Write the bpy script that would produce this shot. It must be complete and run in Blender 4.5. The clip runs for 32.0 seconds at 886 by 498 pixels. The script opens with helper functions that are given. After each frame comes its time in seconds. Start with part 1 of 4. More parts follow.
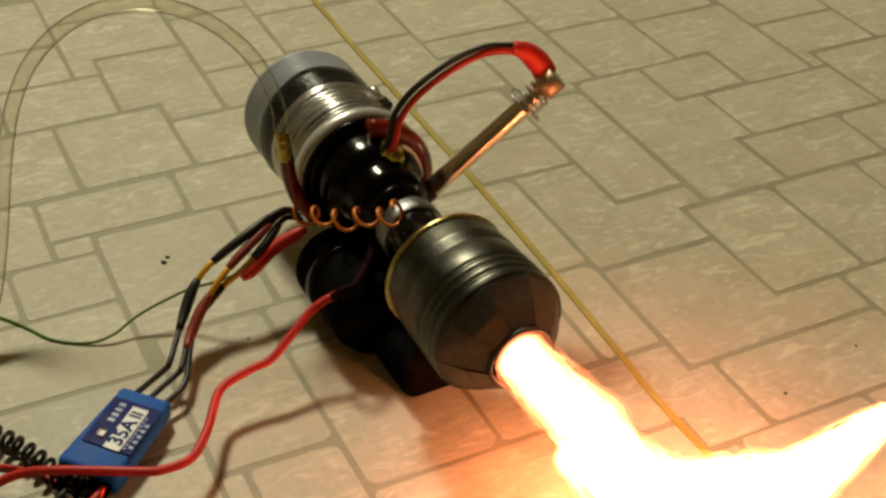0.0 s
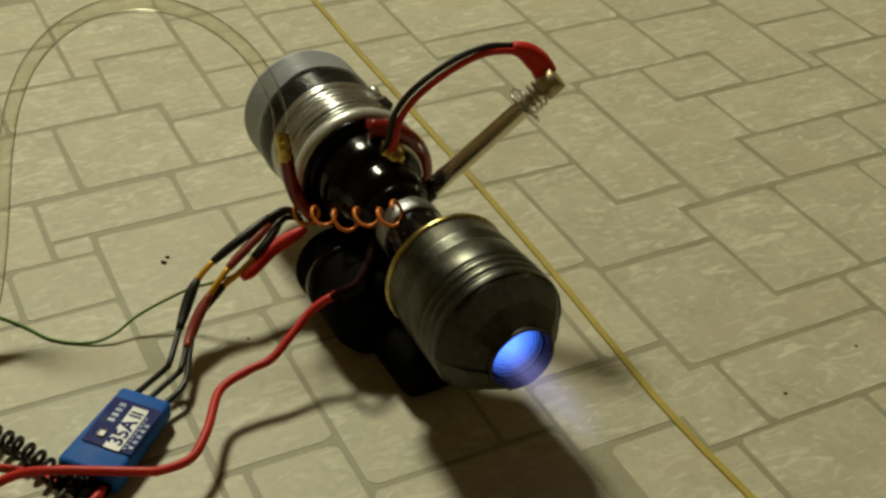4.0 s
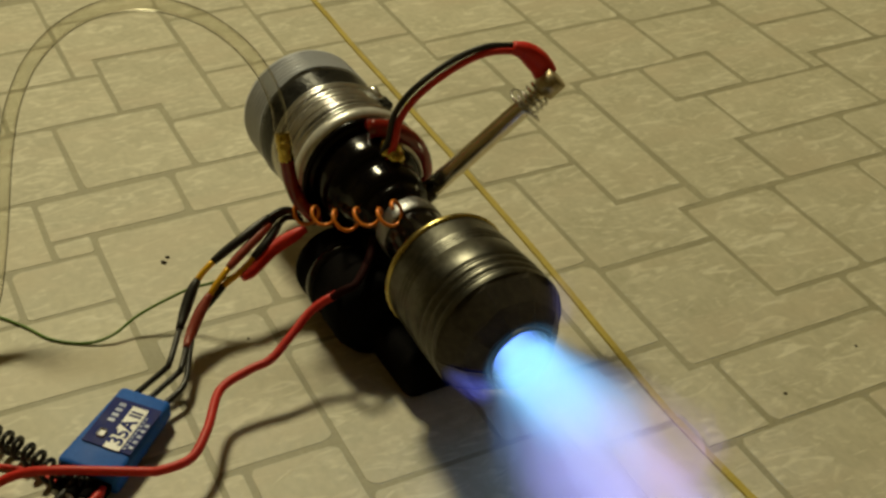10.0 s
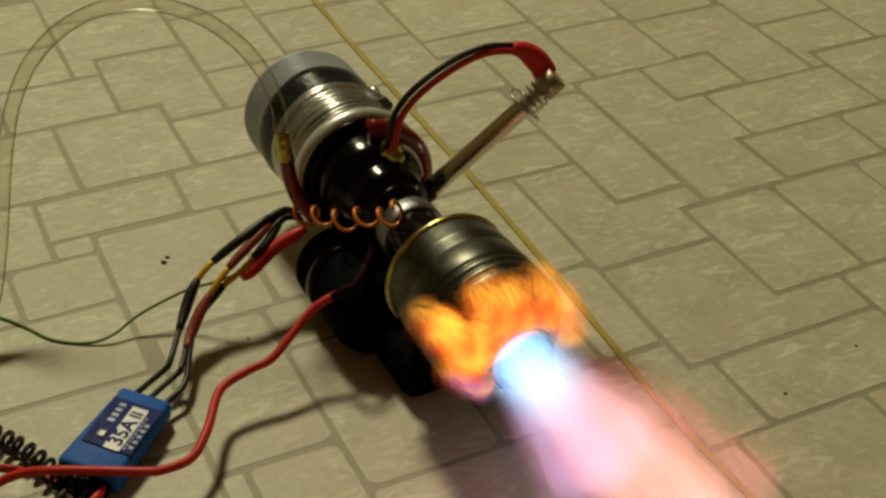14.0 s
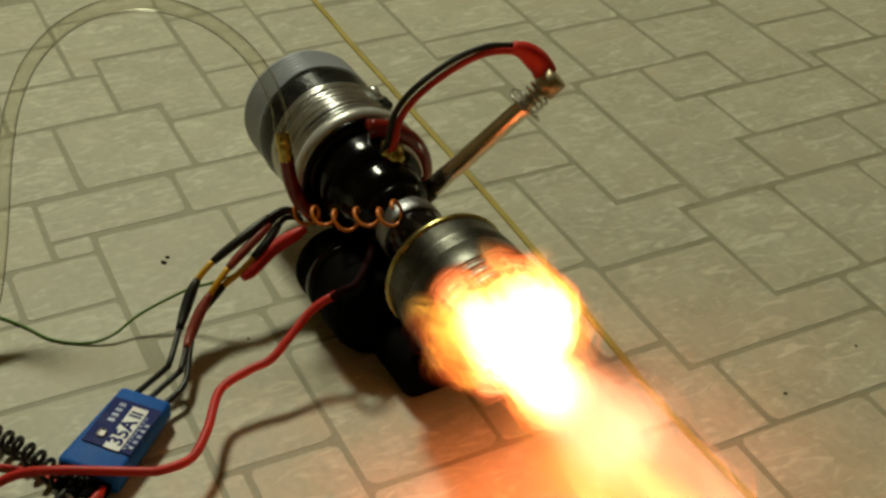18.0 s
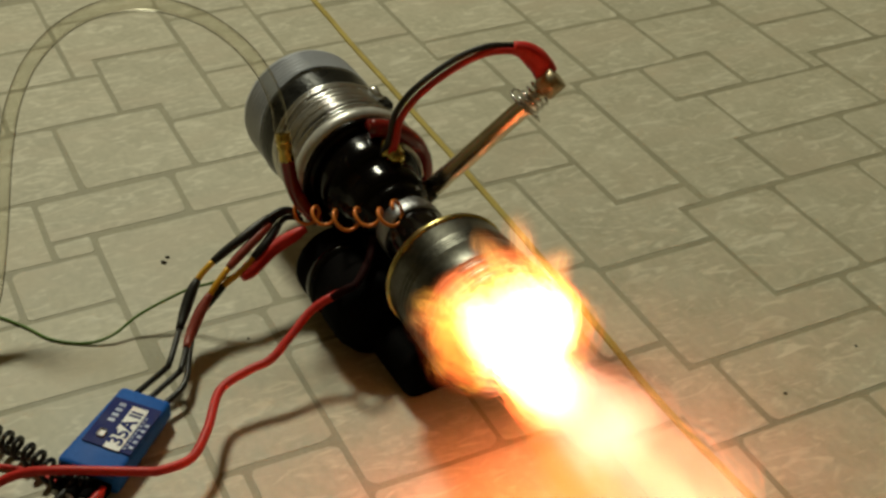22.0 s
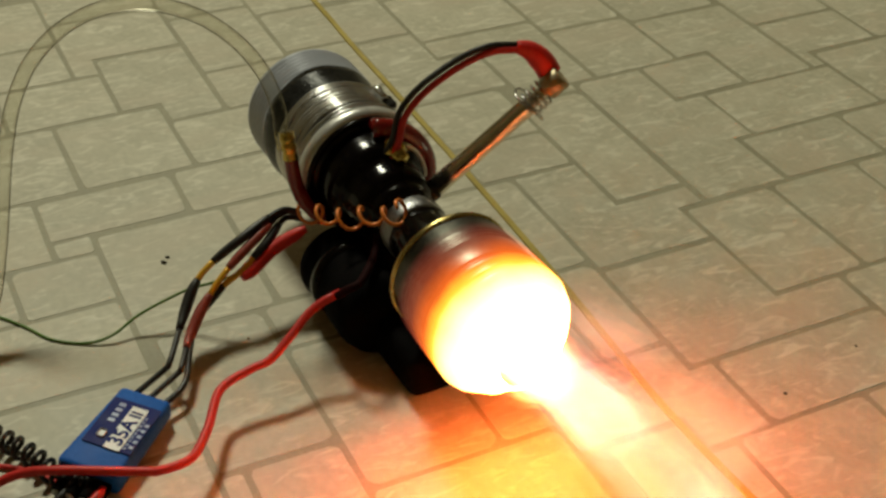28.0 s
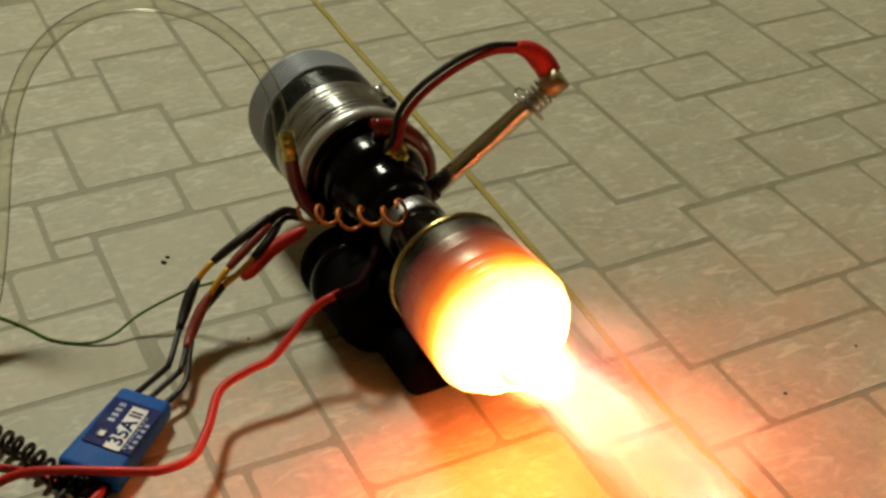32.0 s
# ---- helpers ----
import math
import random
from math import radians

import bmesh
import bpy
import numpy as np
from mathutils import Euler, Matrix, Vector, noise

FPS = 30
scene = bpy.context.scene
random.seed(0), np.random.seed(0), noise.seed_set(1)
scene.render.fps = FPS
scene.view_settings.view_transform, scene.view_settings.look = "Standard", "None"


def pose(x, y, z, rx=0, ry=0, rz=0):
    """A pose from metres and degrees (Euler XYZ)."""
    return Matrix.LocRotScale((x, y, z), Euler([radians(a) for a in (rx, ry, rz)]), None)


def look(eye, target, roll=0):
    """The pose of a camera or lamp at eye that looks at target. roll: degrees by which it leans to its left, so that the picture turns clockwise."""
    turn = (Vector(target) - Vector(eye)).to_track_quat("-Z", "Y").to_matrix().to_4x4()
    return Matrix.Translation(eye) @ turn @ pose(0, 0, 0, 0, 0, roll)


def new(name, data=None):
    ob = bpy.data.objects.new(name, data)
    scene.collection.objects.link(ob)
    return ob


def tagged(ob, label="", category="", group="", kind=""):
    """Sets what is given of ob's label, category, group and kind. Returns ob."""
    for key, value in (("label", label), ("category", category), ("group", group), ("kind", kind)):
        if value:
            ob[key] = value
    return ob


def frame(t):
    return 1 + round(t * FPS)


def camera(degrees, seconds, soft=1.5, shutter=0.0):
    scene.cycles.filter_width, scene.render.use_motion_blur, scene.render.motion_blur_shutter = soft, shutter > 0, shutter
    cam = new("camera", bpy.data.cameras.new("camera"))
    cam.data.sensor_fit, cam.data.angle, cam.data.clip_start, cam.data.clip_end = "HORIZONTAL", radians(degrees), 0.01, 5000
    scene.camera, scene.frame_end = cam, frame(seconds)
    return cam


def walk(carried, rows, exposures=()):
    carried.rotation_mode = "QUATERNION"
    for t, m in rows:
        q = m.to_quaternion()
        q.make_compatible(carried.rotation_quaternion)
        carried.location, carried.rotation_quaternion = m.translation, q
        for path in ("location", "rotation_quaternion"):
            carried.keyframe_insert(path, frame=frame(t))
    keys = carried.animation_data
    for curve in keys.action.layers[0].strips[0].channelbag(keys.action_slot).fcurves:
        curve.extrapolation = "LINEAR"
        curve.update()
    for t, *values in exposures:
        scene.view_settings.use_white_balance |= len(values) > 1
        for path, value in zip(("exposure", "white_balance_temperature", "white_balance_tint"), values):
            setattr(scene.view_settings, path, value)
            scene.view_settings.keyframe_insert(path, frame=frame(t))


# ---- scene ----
cam = camera(36.94, 32.0, soft=2.8)
EYE = Matrix(((0.900600, 0.241410, -0.361442, 0.0), (-0.434253, 0.535206, -0.724554, 0.0),
              (0.018531, 0.809491, 0.586840, 0.46), (0, 0, 0, 1)))
walk(cam, [(0.0, EYE), (32.0, EYE)], [(0.0, -0.09, 6800, 15), (2.0, -0.13, 6450, 9), (3.0, -0.11, 6500, 9), (5.5, 0.06, 6800, 7), (7.0, 0.04, 7400, 7), (8.0, 0.01, 7800, 7), (9.2, -0.07, 7900, 7), (10.0, -0.17, 7800, 8), (11.0, -0.21, 7600, 9), (12.5, -0.29, 7250, 10), (14.5, -0.33, 7200, 9), (16.8, -0.37, 6500, 5), (19.0, -0.35, 6300, 7), (22.0, -0.33, 6300, 12), (25.0, -0.33, 6300, 14), (28.0, -0.34, 6250, 12), (32.0, -0.34, 6250, 12)])
scene.cycles.transparent_max_bounces = 128

# ---- light: two unseen lamps in a closed room, the second an added fill ----
world = bpy.data.worlds.new("room_air")
world.use_nodes = True
world.node_tree.nodes["Background"].inputs[0].default_value = (0.9, 0.85, 0.7, 1)
world.node_tree.nodes["Background"].inputs[1].default_value = 0.003
scene.world = world
AIM = Vector((0.40, 0.60, 0.0))


def disk_lamp(name, place, watts, size, colour):
    data = bpy.data.lights.new(name, "AREA")
    data.shape, data.size, data.energy, data.color = "DISK", size, watts, colour
    ob = new(name, data)
    ob.matrix_world = look(place, AIM)
    return ob


disk_lamp("unseen_lamp", (0.32, 2.73, 2.95), 102, 0.58, (0.945, 0.937, 0.68))
# Weak fill added on the camera's side; no source known there.
disk_lamp("unseen_lamp", (-0.75, -0.75, 2.20), 0.12, 0.20, (0.95, 0.92, 0.70))


# ---- mesh helpers ----
def part(name, bm, material, parent=None, label="", smooth=True):
    data = bpy.data.meshes.new(name)
    for f in bm.faces:
        f.smooth = smooth
    bm.to_mesh(data)
    bm.free()
    data.materials.append(material)
    ob = new(name, data)
    if parent:
        ob.parent = parent
    return tagged(ob, label) if label else ob


def thing(name, m, label, category, group="", kind=""):
    ob = new(name)
    ob.empty_display_size = 0.01
    ob.matrix_world = m
    return tagged(ob, label, category, group, kind)


def box(w, d, h, at=(0, 0, 0), bevel=0.0, seg=2, bm=None):
    bm = bm or bmesh.new()
    made = bmesh.ops.create_cube(bm, size=1, matrix=Matrix.Translation(at) @ Matrix.Diagonal((w, d, h, 1)))
    if bevel:
        edges = {e for v in made["verts"] for e in v.link_edges}
        bmesh.ops.bevel(bm, geom=list(edges), offset=bevel, segments=seg, profile=0.5, affect="EDGES")
    return bm


def lathe(profile, seg=64, at=(0, 0, 0), dent=0.0, seed=0, close=False, bm=None):
    """Turns (radius, y) pairs round the y axis through at."""
    bm = bm or bmesh.new()
    rings = []
    for r, y in profile:
        ring = []
        for k in range(seg):
            a = 2 * math.pi * k / seg
            rr = r
            if dent:
                rr += dent * noise.noise((math.cos(a) * 1.6 + seed, math.sin(a) * 1.6, y * 60))
            ring.append(bm.verts.new((at[0] + rr * math.cos(a), at[1] + y, at[2] + rr * math.sin(a))))
        rings.append(ring)
    pairs = list(zip(rings, rings[1:])) + ([(rings[-1], rings[0])] if close else [])
    for a, b in pairs:
        for k in range(seg):
            bm.faces.new((a[k], a[(k + 1) % seg], b[(k + 1) % seg], b[k]))
    bmesh.ops.recalc_face_normals(bm, faces=bm.faces)
    return bm


def curve_points(points, steps=8):
    """A smooth line through the points."""
    p = [Vector(q) for q in points]
    p = [2 * p[0] - p[1]] + p + [2 * p[-1] - p[-2]]
    out = []
    for i in range(1, len(p) - 2):
        for s in range(steps):
            t = s / steps
            a, b, c, d = p[i - 1:i + 3]
            out.append(0.5 * ((2 * b) + (c - a) * t + (2 * a - 5 * b + 4 * c - d) * t * t + (3 * b - a - 3 * c + d) * t ** 3))
    return out + [p[-2]]


def tube(points, radius, seg=12, caps=True, bm=None):
    """A round tube along the points; radius a number or a function of 0..1."""
    bm = bm or bmesh.new()
    rings, side = [], None
    n = len(points)
    for i, p in enumerate(points):
        t = (points[min(i + 1, n - 1)] - points[max(i - 1, 0)]).normalized()
        if side is None:
            side = t.orthogonal().normalized()
        side = (side - t * side.dot(t)).normalized()
        up = t.cross(side)
        r = radius(i / (n - 1)) if callable(radius) else radius
        rings.append([bm.verts.new(p + r * (math.cos(a) * side + math.sin(a) * up))
                      for a in (2 * math.pi * k / seg for k in range(seg))])
    for a, b in zip(rings, rings[1:]):
        for k in range(seg):
            bm.faces.new((a[k], a[(k + 1) % seg], b[(k + 1) % seg], b[k]))
    if caps:
        bm.faces.new(rings[0][::-1])
        bm.faces.new(rings[-1])
    return bm


def mm(*points):
    return [Vector(p) / 1000 for p in points]


# ---- materials ----
def nodes_of(name):
    m = bpy.data.materials.new(name)
    m.use_nodes = True
    return m, m.node_tree.nodes, m.node_tree.links


def surface(name, low, high, rough=0.5, metal=0.0, scale=60.0, fine=600.0, bump=0.1, rough_var=0.15, coat=0.0,
            stretch=(1, 1, 1), transmission=0.0, ior=1.45, random_shade=0.0, shine=0.5):
    """A surface with large patches and fine grain between two colours."""
    m, n, l = nodes_of(name)
    b = n["Principled BSDF"]
    co = n.new("ShaderNodeTexCoord")
    mp = n.new("ShaderNodeMapping")
    mp.inputs["Scale"].default_value = stretch
    l.new(co.outputs["Object"], mp.inputs["Vector"])
    big, small = n.new("ShaderNodeTexNoise"), n.new("ShaderNodeTexNoise")
    big.inputs["Scale"].default_value, big.inputs["Detail"].default_value = scale, 5
    small.inputs["Scale"].default_value, small.inputs["Detail"].default_value = fine, 3
    for t in (big, small):
        l.new(mp.outputs["Vector"], t.inputs["Vector"])
    mix = n.new("ShaderNodeMath")
    mix.operation = "MULTIPLY_ADD"
    l.new(small.outputs["Fac"], mix.inputs[0])
    mix.inputs[1].default_value = 0.45
    half = n.new("ShaderNodeMath")
    half.operation = "MULTIPLY"
    l.new(big.outputs["Fac"], half.inputs[0])
    half.inputs[1].default_value = 0.6
    l.new(half.outputs[0], mix.inputs[2])
    ramp = n.new("ShaderNodeValToRGB")
    ramp.color_ramp.elements[0].position, ramp.color_ramp.elements[1].position = 0.33, 0.72
    ramp.color_ramp.elements[0].color, ramp.color_ramp.elements[1].color = (*low, 1), (*high, 1)
    l.new(mix.outputs[0], ramp.inputs["Fac"])
    colour = ramp.outputs["Color"]
    if random_shade:
        info, hsv, rng = n.new("ShaderNodeObjectInfo"), n.new("ShaderNodeHueSaturation"), n.new("ShaderNodeMapRange")
        rng.inputs["To Min"].default_value, rng.inputs["To Max"].default_value = 1 - random_shade, 1 + random_shade
        l.new(info.outputs["Random"], rng.inputs["Value"])
        l.new(rng.outputs[0], hsv.inputs["Value"])
        l.new(colour, hsv.inputs["Color"])
        colour = hsv.outputs["Color"]
    l.new(colour, b.inputs["Base Color"])
    rr = n.new("ShaderNodeMapRange")
    rr.inputs["To Min"].default_value, rr.inputs["To Max"].default_value = max(0.02, rough - rough_var), min(1, rough + rough_var)
    l.new(big.outputs["Fac"], rr.inputs["Value"])
    l.new(rr.outputs[0], b.inputs["Roughness"])
    b.inputs["Metallic"].default_value, b.inputs["Coat Weight"].default_value = metal, coat
    b.inputs["Specular IOR Level"].default_value = shine
    b.inputs["Transmission Weight"].default_value, b.inputs["IOR"].default_value = transmission, ior
    if bump:
        bp = n.new("ShaderNodeBump")
        bp.inputs["Strength"].default_value, bp.inputs["Distance"].default_value = bump, 0.001
        l.new(mix.outputs[0], bp.inputs["Height"])
        l.new(bp.outputs["Normal"], b.inputs["Normal"])
    return m


def glow(name, inner, outer, strength, length, r0, r1, way=-1, patch=40.0, floor=0.2, fade=0.75, light=False, edge=0.35, rise=0.04, veil=0.0, torn=False):
    """Burning gas: clear, adding its own light, bright along the middle and thin towards its skin and its end."""
    m, n, l = nodes_of(name)
    n.remove(n["Principled BSDF"])

    def calc(op, a, b=None):
        node = n.new("ShaderNodeMath")
        node.operation = op
        for k, v in enumerate((a, b)):
            if isinstance(v, (int, float)):
                node.inputs[k].default_value = v
            elif v is not None:
                l.new(v, node.inputs[k])
        return node.outputs[0]

    def ranged(v, a, b, c, d):
        node = n.new("ShaderNodeMapRange")
        node.interpolation_type = "SMOOTHSTEP"
        l.new(v, node.inputs["Value"])
        for key, x in zip(("From Min", "From Max", "To Min", "To Max"), (a, b, c, d)):
            node.inputs[key].default_value = x
        return node.outputs[0]

    co, sp, tx, mp = n.new("ShaderNodeTexCoord"), n.new("ShaderNodeSeparateXYZ"), n.new("ShaderNodeTexNoise"), n.new("ShaderNodeMapping")
    l.new(co.outputs["Object"], sp.inputs[0])
    mp.inputs["Scale"].default_value = (1, 0.9 if torn else 0.4, 1)
    l.new(co.outputs["Object"], mp.inputs["Vector"])
    l.new(mp.outputs["Vector"], tx.inputs["Vector"])
    tx.inputs["Scale"].default_value, tx.inputs["Detail"].default_value, tx.inputs["Distortion"].default_value = patch, 4, 0.6
    along = calc("MULTIPLY", sp.outputs["Y"], way / length)
    wide = calc("ADD", calc("MULTIPLY", along, r1 - r0), r0)
    out = calc("SQRT", calc("ADD", calc("POWER", sp.outputs["X"], 2.0), calc("POWER", sp.outputs["Z"], 2.0)))
    rel = calc("DIVIDE", out, wide)
    skin = ranged(rel, edge, 1.05, 1.0, 0.0)
    end = ranged(along, fade, 1.0, 1.0, 0.05)
    begin = ranged(along, 0.0, rise, 0.03, 1.0)
    wisp = ranged(tx.outputs["Fac"], 0.36, 0.66, floor, 1.0)
    body = calc("MULTIPLY", calc("MULTIPLY", skin, calc("MULTIPLY", begin, end)), wisp)
    power = calc("MULTIPLY", body, strength)
    mix = n.new("ShaderNodeMix")
    mix.data_type = "RGBA"
    cool = ranged(rel, 0.45, 0.95, 0.0, 1.0)
    if torn:
        cool = calc("MAXIMUM", cool, ranged(tx.outputs["Fac"], 0.38, 0.56, 1.0, 0.0))
    l.new(cool, mix.inputs["Factor"])
    mix.inputs[6].default_value, mix.inputs[7].default_value = (*inner, 1), (*outer, 1)
    em, tr, ad = n.new("ShaderNodeEmission"), n.new("ShaderNodeBsdfTransparent"), n.new("ShaderNodeAddShader")
    l.new(mix.outputs[2], em.inputs["Color"])
    l.new(power, em.inputs["Strength"])
    l.new(em.outputs[0], ad.inputs[0])
    if veil:
        l.new(calc("SUBTRACT", 1.0, calc("MULTIPLY", body, veil)), tr.inputs["Color"])
    l.new(tr.outputs[0], ad.inputs[1])
    l.new(ad.outputs[0], n["Material Output"].inputs["Surface"])
    if not light:
        m.cycles.emission_sampling = "NONE"
    return m


VINYL = surface("vinyl_stone_print", (0.40, 0.372, 0.265), (0.57, 0.532, 0.405), rough=0.5, scale=45, fine=220, bump=0.06, stretch=(1, 0.7, 1), random_shade=0.05)
JOINT = surface("vinyl_joint_print", (0.26, 0.24, 0.16), (0.37, 0.342, 0.235), rough=0.55, scale=40, fine=500, bump=0.05)


def emboss(m, low, high, amount, scale):
    """Adds pale wavy strokes to a surface, as printed and pressed into vinyl."""
    n, l = m.node_tree.nodes, m.node_tree.links
    bsdf = n["Principled BSDF"]
    old = bsdf.inputs["Base Color"].links[0].from_socket
    co, mp, tx, rg, mix, info = [n.new("ShaderNode" + k) for k in ("TexCoord", "Mapping", "TexNoise", "MapRange", "Mix", "ObjectInfo")]
    mp.inputs["Scale"].default_value = (0.5, 1.3, 1)
    spin = n.new("ShaderNodeMath")
    spin.operation = "MULTIPLY"
    spin.inputs[1].default_value = 40.0
    l.new(info.outputs["Random"], spin.inputs[0])
    l.new(co.outputs["Object"], mp.inputs["Vector"])
    l.new(spin.outputs[0], mp.inputs["Location"])
    l.new(mp.outputs["Vector"], tx.inputs["Vector"])
    tx.inputs["Scale"].default_value, tx.inputs["Detail"].default_value, tx.inputs["Distortion"].default_value = scale, 3, 1.6
    l.new(tx.outputs["Fac"], rg.inputs["Value"])
    rg.inputs["From Min"].default_value, rg.inputs["From Max"].default_value = low, high
    rg.inputs["To Max"].default_value = amount
    mix.data_type = "RGBA"
    l.new(rg.outputs[0], mix.inputs["Factor"])
    l.new(old, mix.inputs[6])
    mix.inputs[7].default_value = (0.78, 0.74, 0.60, 1)
    blush, hue, fade = n.new("ShaderNodeTexNoise"), n.new("ShaderNodeMix"), n.new("ShaderNodeMapRange")
    blush.inputs["Scale"].default_value, blush.inputs["Detail"].default_value = 22, 2
    l.new(mp.outputs["Vector"], blush.inputs["Vector"])
    l.new(blush.outputs["Fac"], fade.inputs["Value"])
    fade.inputs["From Min"].default_value, fade.inputs["From Max"].default_value, fade.inputs["To Max"].default_value = 0.48, 0.68, 0.5
    hue.data_type = "RGBA"
    l.new(fade.outputs[0], hue.inputs["Factor"])
    l.new(mix.outputs[2], hue.inputs[6])
    hue.inputs[7].default_value = (0.52, 0.45, 0.33, 1)
    l.new(hue.outputs[2], bsdf.inputs["Base Color"])
    bp = n.new("ShaderNodeBump")
    bp.inputs["Strength"].default_value, bp.inputs["Distance"].default_value = 0.45, 0.0006
    l.new(rg.outputs[0], bp.inputs["Height"])
    l.new(bp.outputs["Normal"], bsdf.inputs["Normal"])


emboss(VINYL, 0.52, 0.70, 0.55, 95)
YELLOW = surface("yellow_plastic", (0.34, 0.25, 0.035), (0.50, 0.385, 0.075), rough=0.5, scale=30, bump=0.05)
# Dark warm tint of the unseen walls, set to colour the light they bounce.
BOUNCE_TINT = surface("unseen_bounce_tint", (0.17, 0.125, 0.05), (0.23, 0.175, 0.08), rough=0.9, scale=3, fine=80, bump=0.1)
TIN = surface("soot_dulled_tin", (0.052, 0.051, 0.043), (0.135, 0.131, 0.112), rough=0.36, metal=1.0, scale=35, fine=300, bump=0.05, rough_var=0.1)
SCORCHED = surface("heat_scorched_steel", (0.020, 0.017, 0.012), (0.070, 0.058, 0.041), rough=0.55, metal=0.35, scale=35, fine=300, bump=0.08)
SOOTED = surface("soot", (0.004, 0.003, 0.003), (0.012, 0.010, 0.008), rough=0.8, scale=60, bump=0.1, shine=0.1)
BRIGHT = surface("polished_steel", (0.42, 0.42, 0.40), (0.80, 0.79, 0.77), rough=0.24, metal=0.85, scale=40, fine=400, bump=0.03, rough_var=0.08)
PALE_RIM = surface("pale_steel_rim", (0.50, 0.50, 0.47), (0.72, 0.71, 0.67), rough=0.34, metal=0.45, scale=50, fine=400, bump=0.04)
ALU = surface("brushed_aluminium", (0.36, 0.38, 0.43), (0.48, 0.50, 0.56), rough=0.36, metal=0.12, scale=25, fine=500, bump=0.04, stretch=(1, 4, 1))
FOIL = surface("crumpled_foil", (0.17, 0.17, 0.175), (0.42, 0.42, 0.43), rough=0.42, metal=1.0, scale=160, fine=700, bump=0.5)
CHROME = surface("worn_chrome", (0.60, 0.54, 0.42), (0.86, 0.80, 0.67), rough=0.24, metal=1.0, scale=60, fine=500, bump=0.04, rough_var=0.10)
SOOTY = surface("sooty_brown_metal", (0.020, 0.014, 0.009), (0.10, 0.075, 0.05), rough=0.45, metal=0.6, scale=70, fine=500, bump=0.2)
GOLD = surface("lacquered_tin_rim", (0.46, 0.36, 0.12), (0.62, 0.50, 0.20), rough=0.25, metal=1.0, scale=60, bump=0.03)
BRASS = surface("brass", (0.50, 0.36, 0.08), (0.66, 0.50, 0.14), rough=0.25, metal=1.0, scale=90, bump=0.05)
DULL_BRASS = surface("dull_brass", (0.38, 0.31, 0.19), (0.58, 0.49, 0.33), rough=0.45, metal=0.7, scale=90, bump=0.08)
COPPER = surface("enamelled_copper", (0.80, 0.20, 0.03), (0.95, 0.32, 0.06), rough=0.35, metal=0.15, scale=90, bump=0.03)
TAPE = surface("black_tape", (0.008, 0.008, 0.007), (0.022, 0.021, 0.018), rough=0.30, scale=60, fine=400, bump=0.8, rough_var=0.2, shine=0.22)
GLOSS_BLACK = surface("gloss_black_plastic", (0.0015, 0.001, 0.001), (0.004, 0.003, 0.003), rough=0.14, scale=60, bump=0.02, rough_var=0.06, shine=0.22)
DARK_RED = surface("dark_red_plastic", (0.16, 0.008, 0.006), (0.25, 0.014, 0.010), rough=0.2, scale=40, bump=0.02, rough_var=0.06, coat=0.5)
# Red wire as it looks in the engine's shade, the shade put into the colour.
SHADED_RED = surface("shaded_red_wire", (0.012, 0.001, 0.001), (0.022, 0.002, 0.002), rough=0.75, scale=90, bump=0.1, shine=0.1)
RUBBER = surface("black_rubber", (0.002, 0.002, 0.002), (0.006, 0.005, 0.005), shine=0.03, rough=0.75, scale=80, bump=0.1)
WIRE_RED = surface("red_silicone", (0.50, 0.014, 0.010), (0.68, 0.026, 0.018), rough=0.5, scale=120, bump=0.05)
WIRE_BLACK = surface("black_silicone", (0.010, 0.009, 0.008), (0.024, 0.022, 0.020), rough=0.4, scale=120, bump=0.05)
SHRINK_RED = surface("red_heat_shrink", (0.55, 0.016, 0.012), (0.75, 0.03, 0.022), rough=0.45, scale=150, fine=900, bump=0.3)
SHRINK_BROWN = surface("dull_red_heat_shrink", (0.24, 0.035, 0.022), (0.42, 0.075, 0.05), rough=0.4, scale=150, bump=0.3)
BULLET = surface("gilt_connector", (0.72, 0.36, 0.02), (0.90, 0.52, 0.04), rough=0.35, metal=0.25, scale=120, bump=0.05)
WIRE_GREEN = surface("green_wire", (0.07, 0.16, 0.012), (0.13, 0.26, 0.03), rough=0.4, scale=120, bump=0.05)
ESC_BLUE = surface("blue_shrink_wrap", (0.008, 0.095, 0.44), (0.018, 0.14, 0.56), rough=0.55, scale=70, fine=500, bump=0.12, shine=0.2)
LABEL_NAVY = surface("navy_print", (0.006, 0.013, 0.13), (0.010, 0.022, 0.19), rough=0.55, scale=90, bump=0.03, shine=0.12)
WHITE = surface("white_print", (0.66, 0.66, 0.66), (0.80, 0.80, 0.80), rough=0.4, scale=90, bump=0.03)
PALE_BLUE = surface("pale_blue_print", (0.13, 0.18, 0.42), (0.20, 0.26, 0.52), rough=0.4, scale=90, bump=0.02)
DIRT = surface("dirt_crumb", (0.02, 0.017, 0.01), (0.06, 0.05, 0.03), rough=0.9, scale=300, bump=0.3)


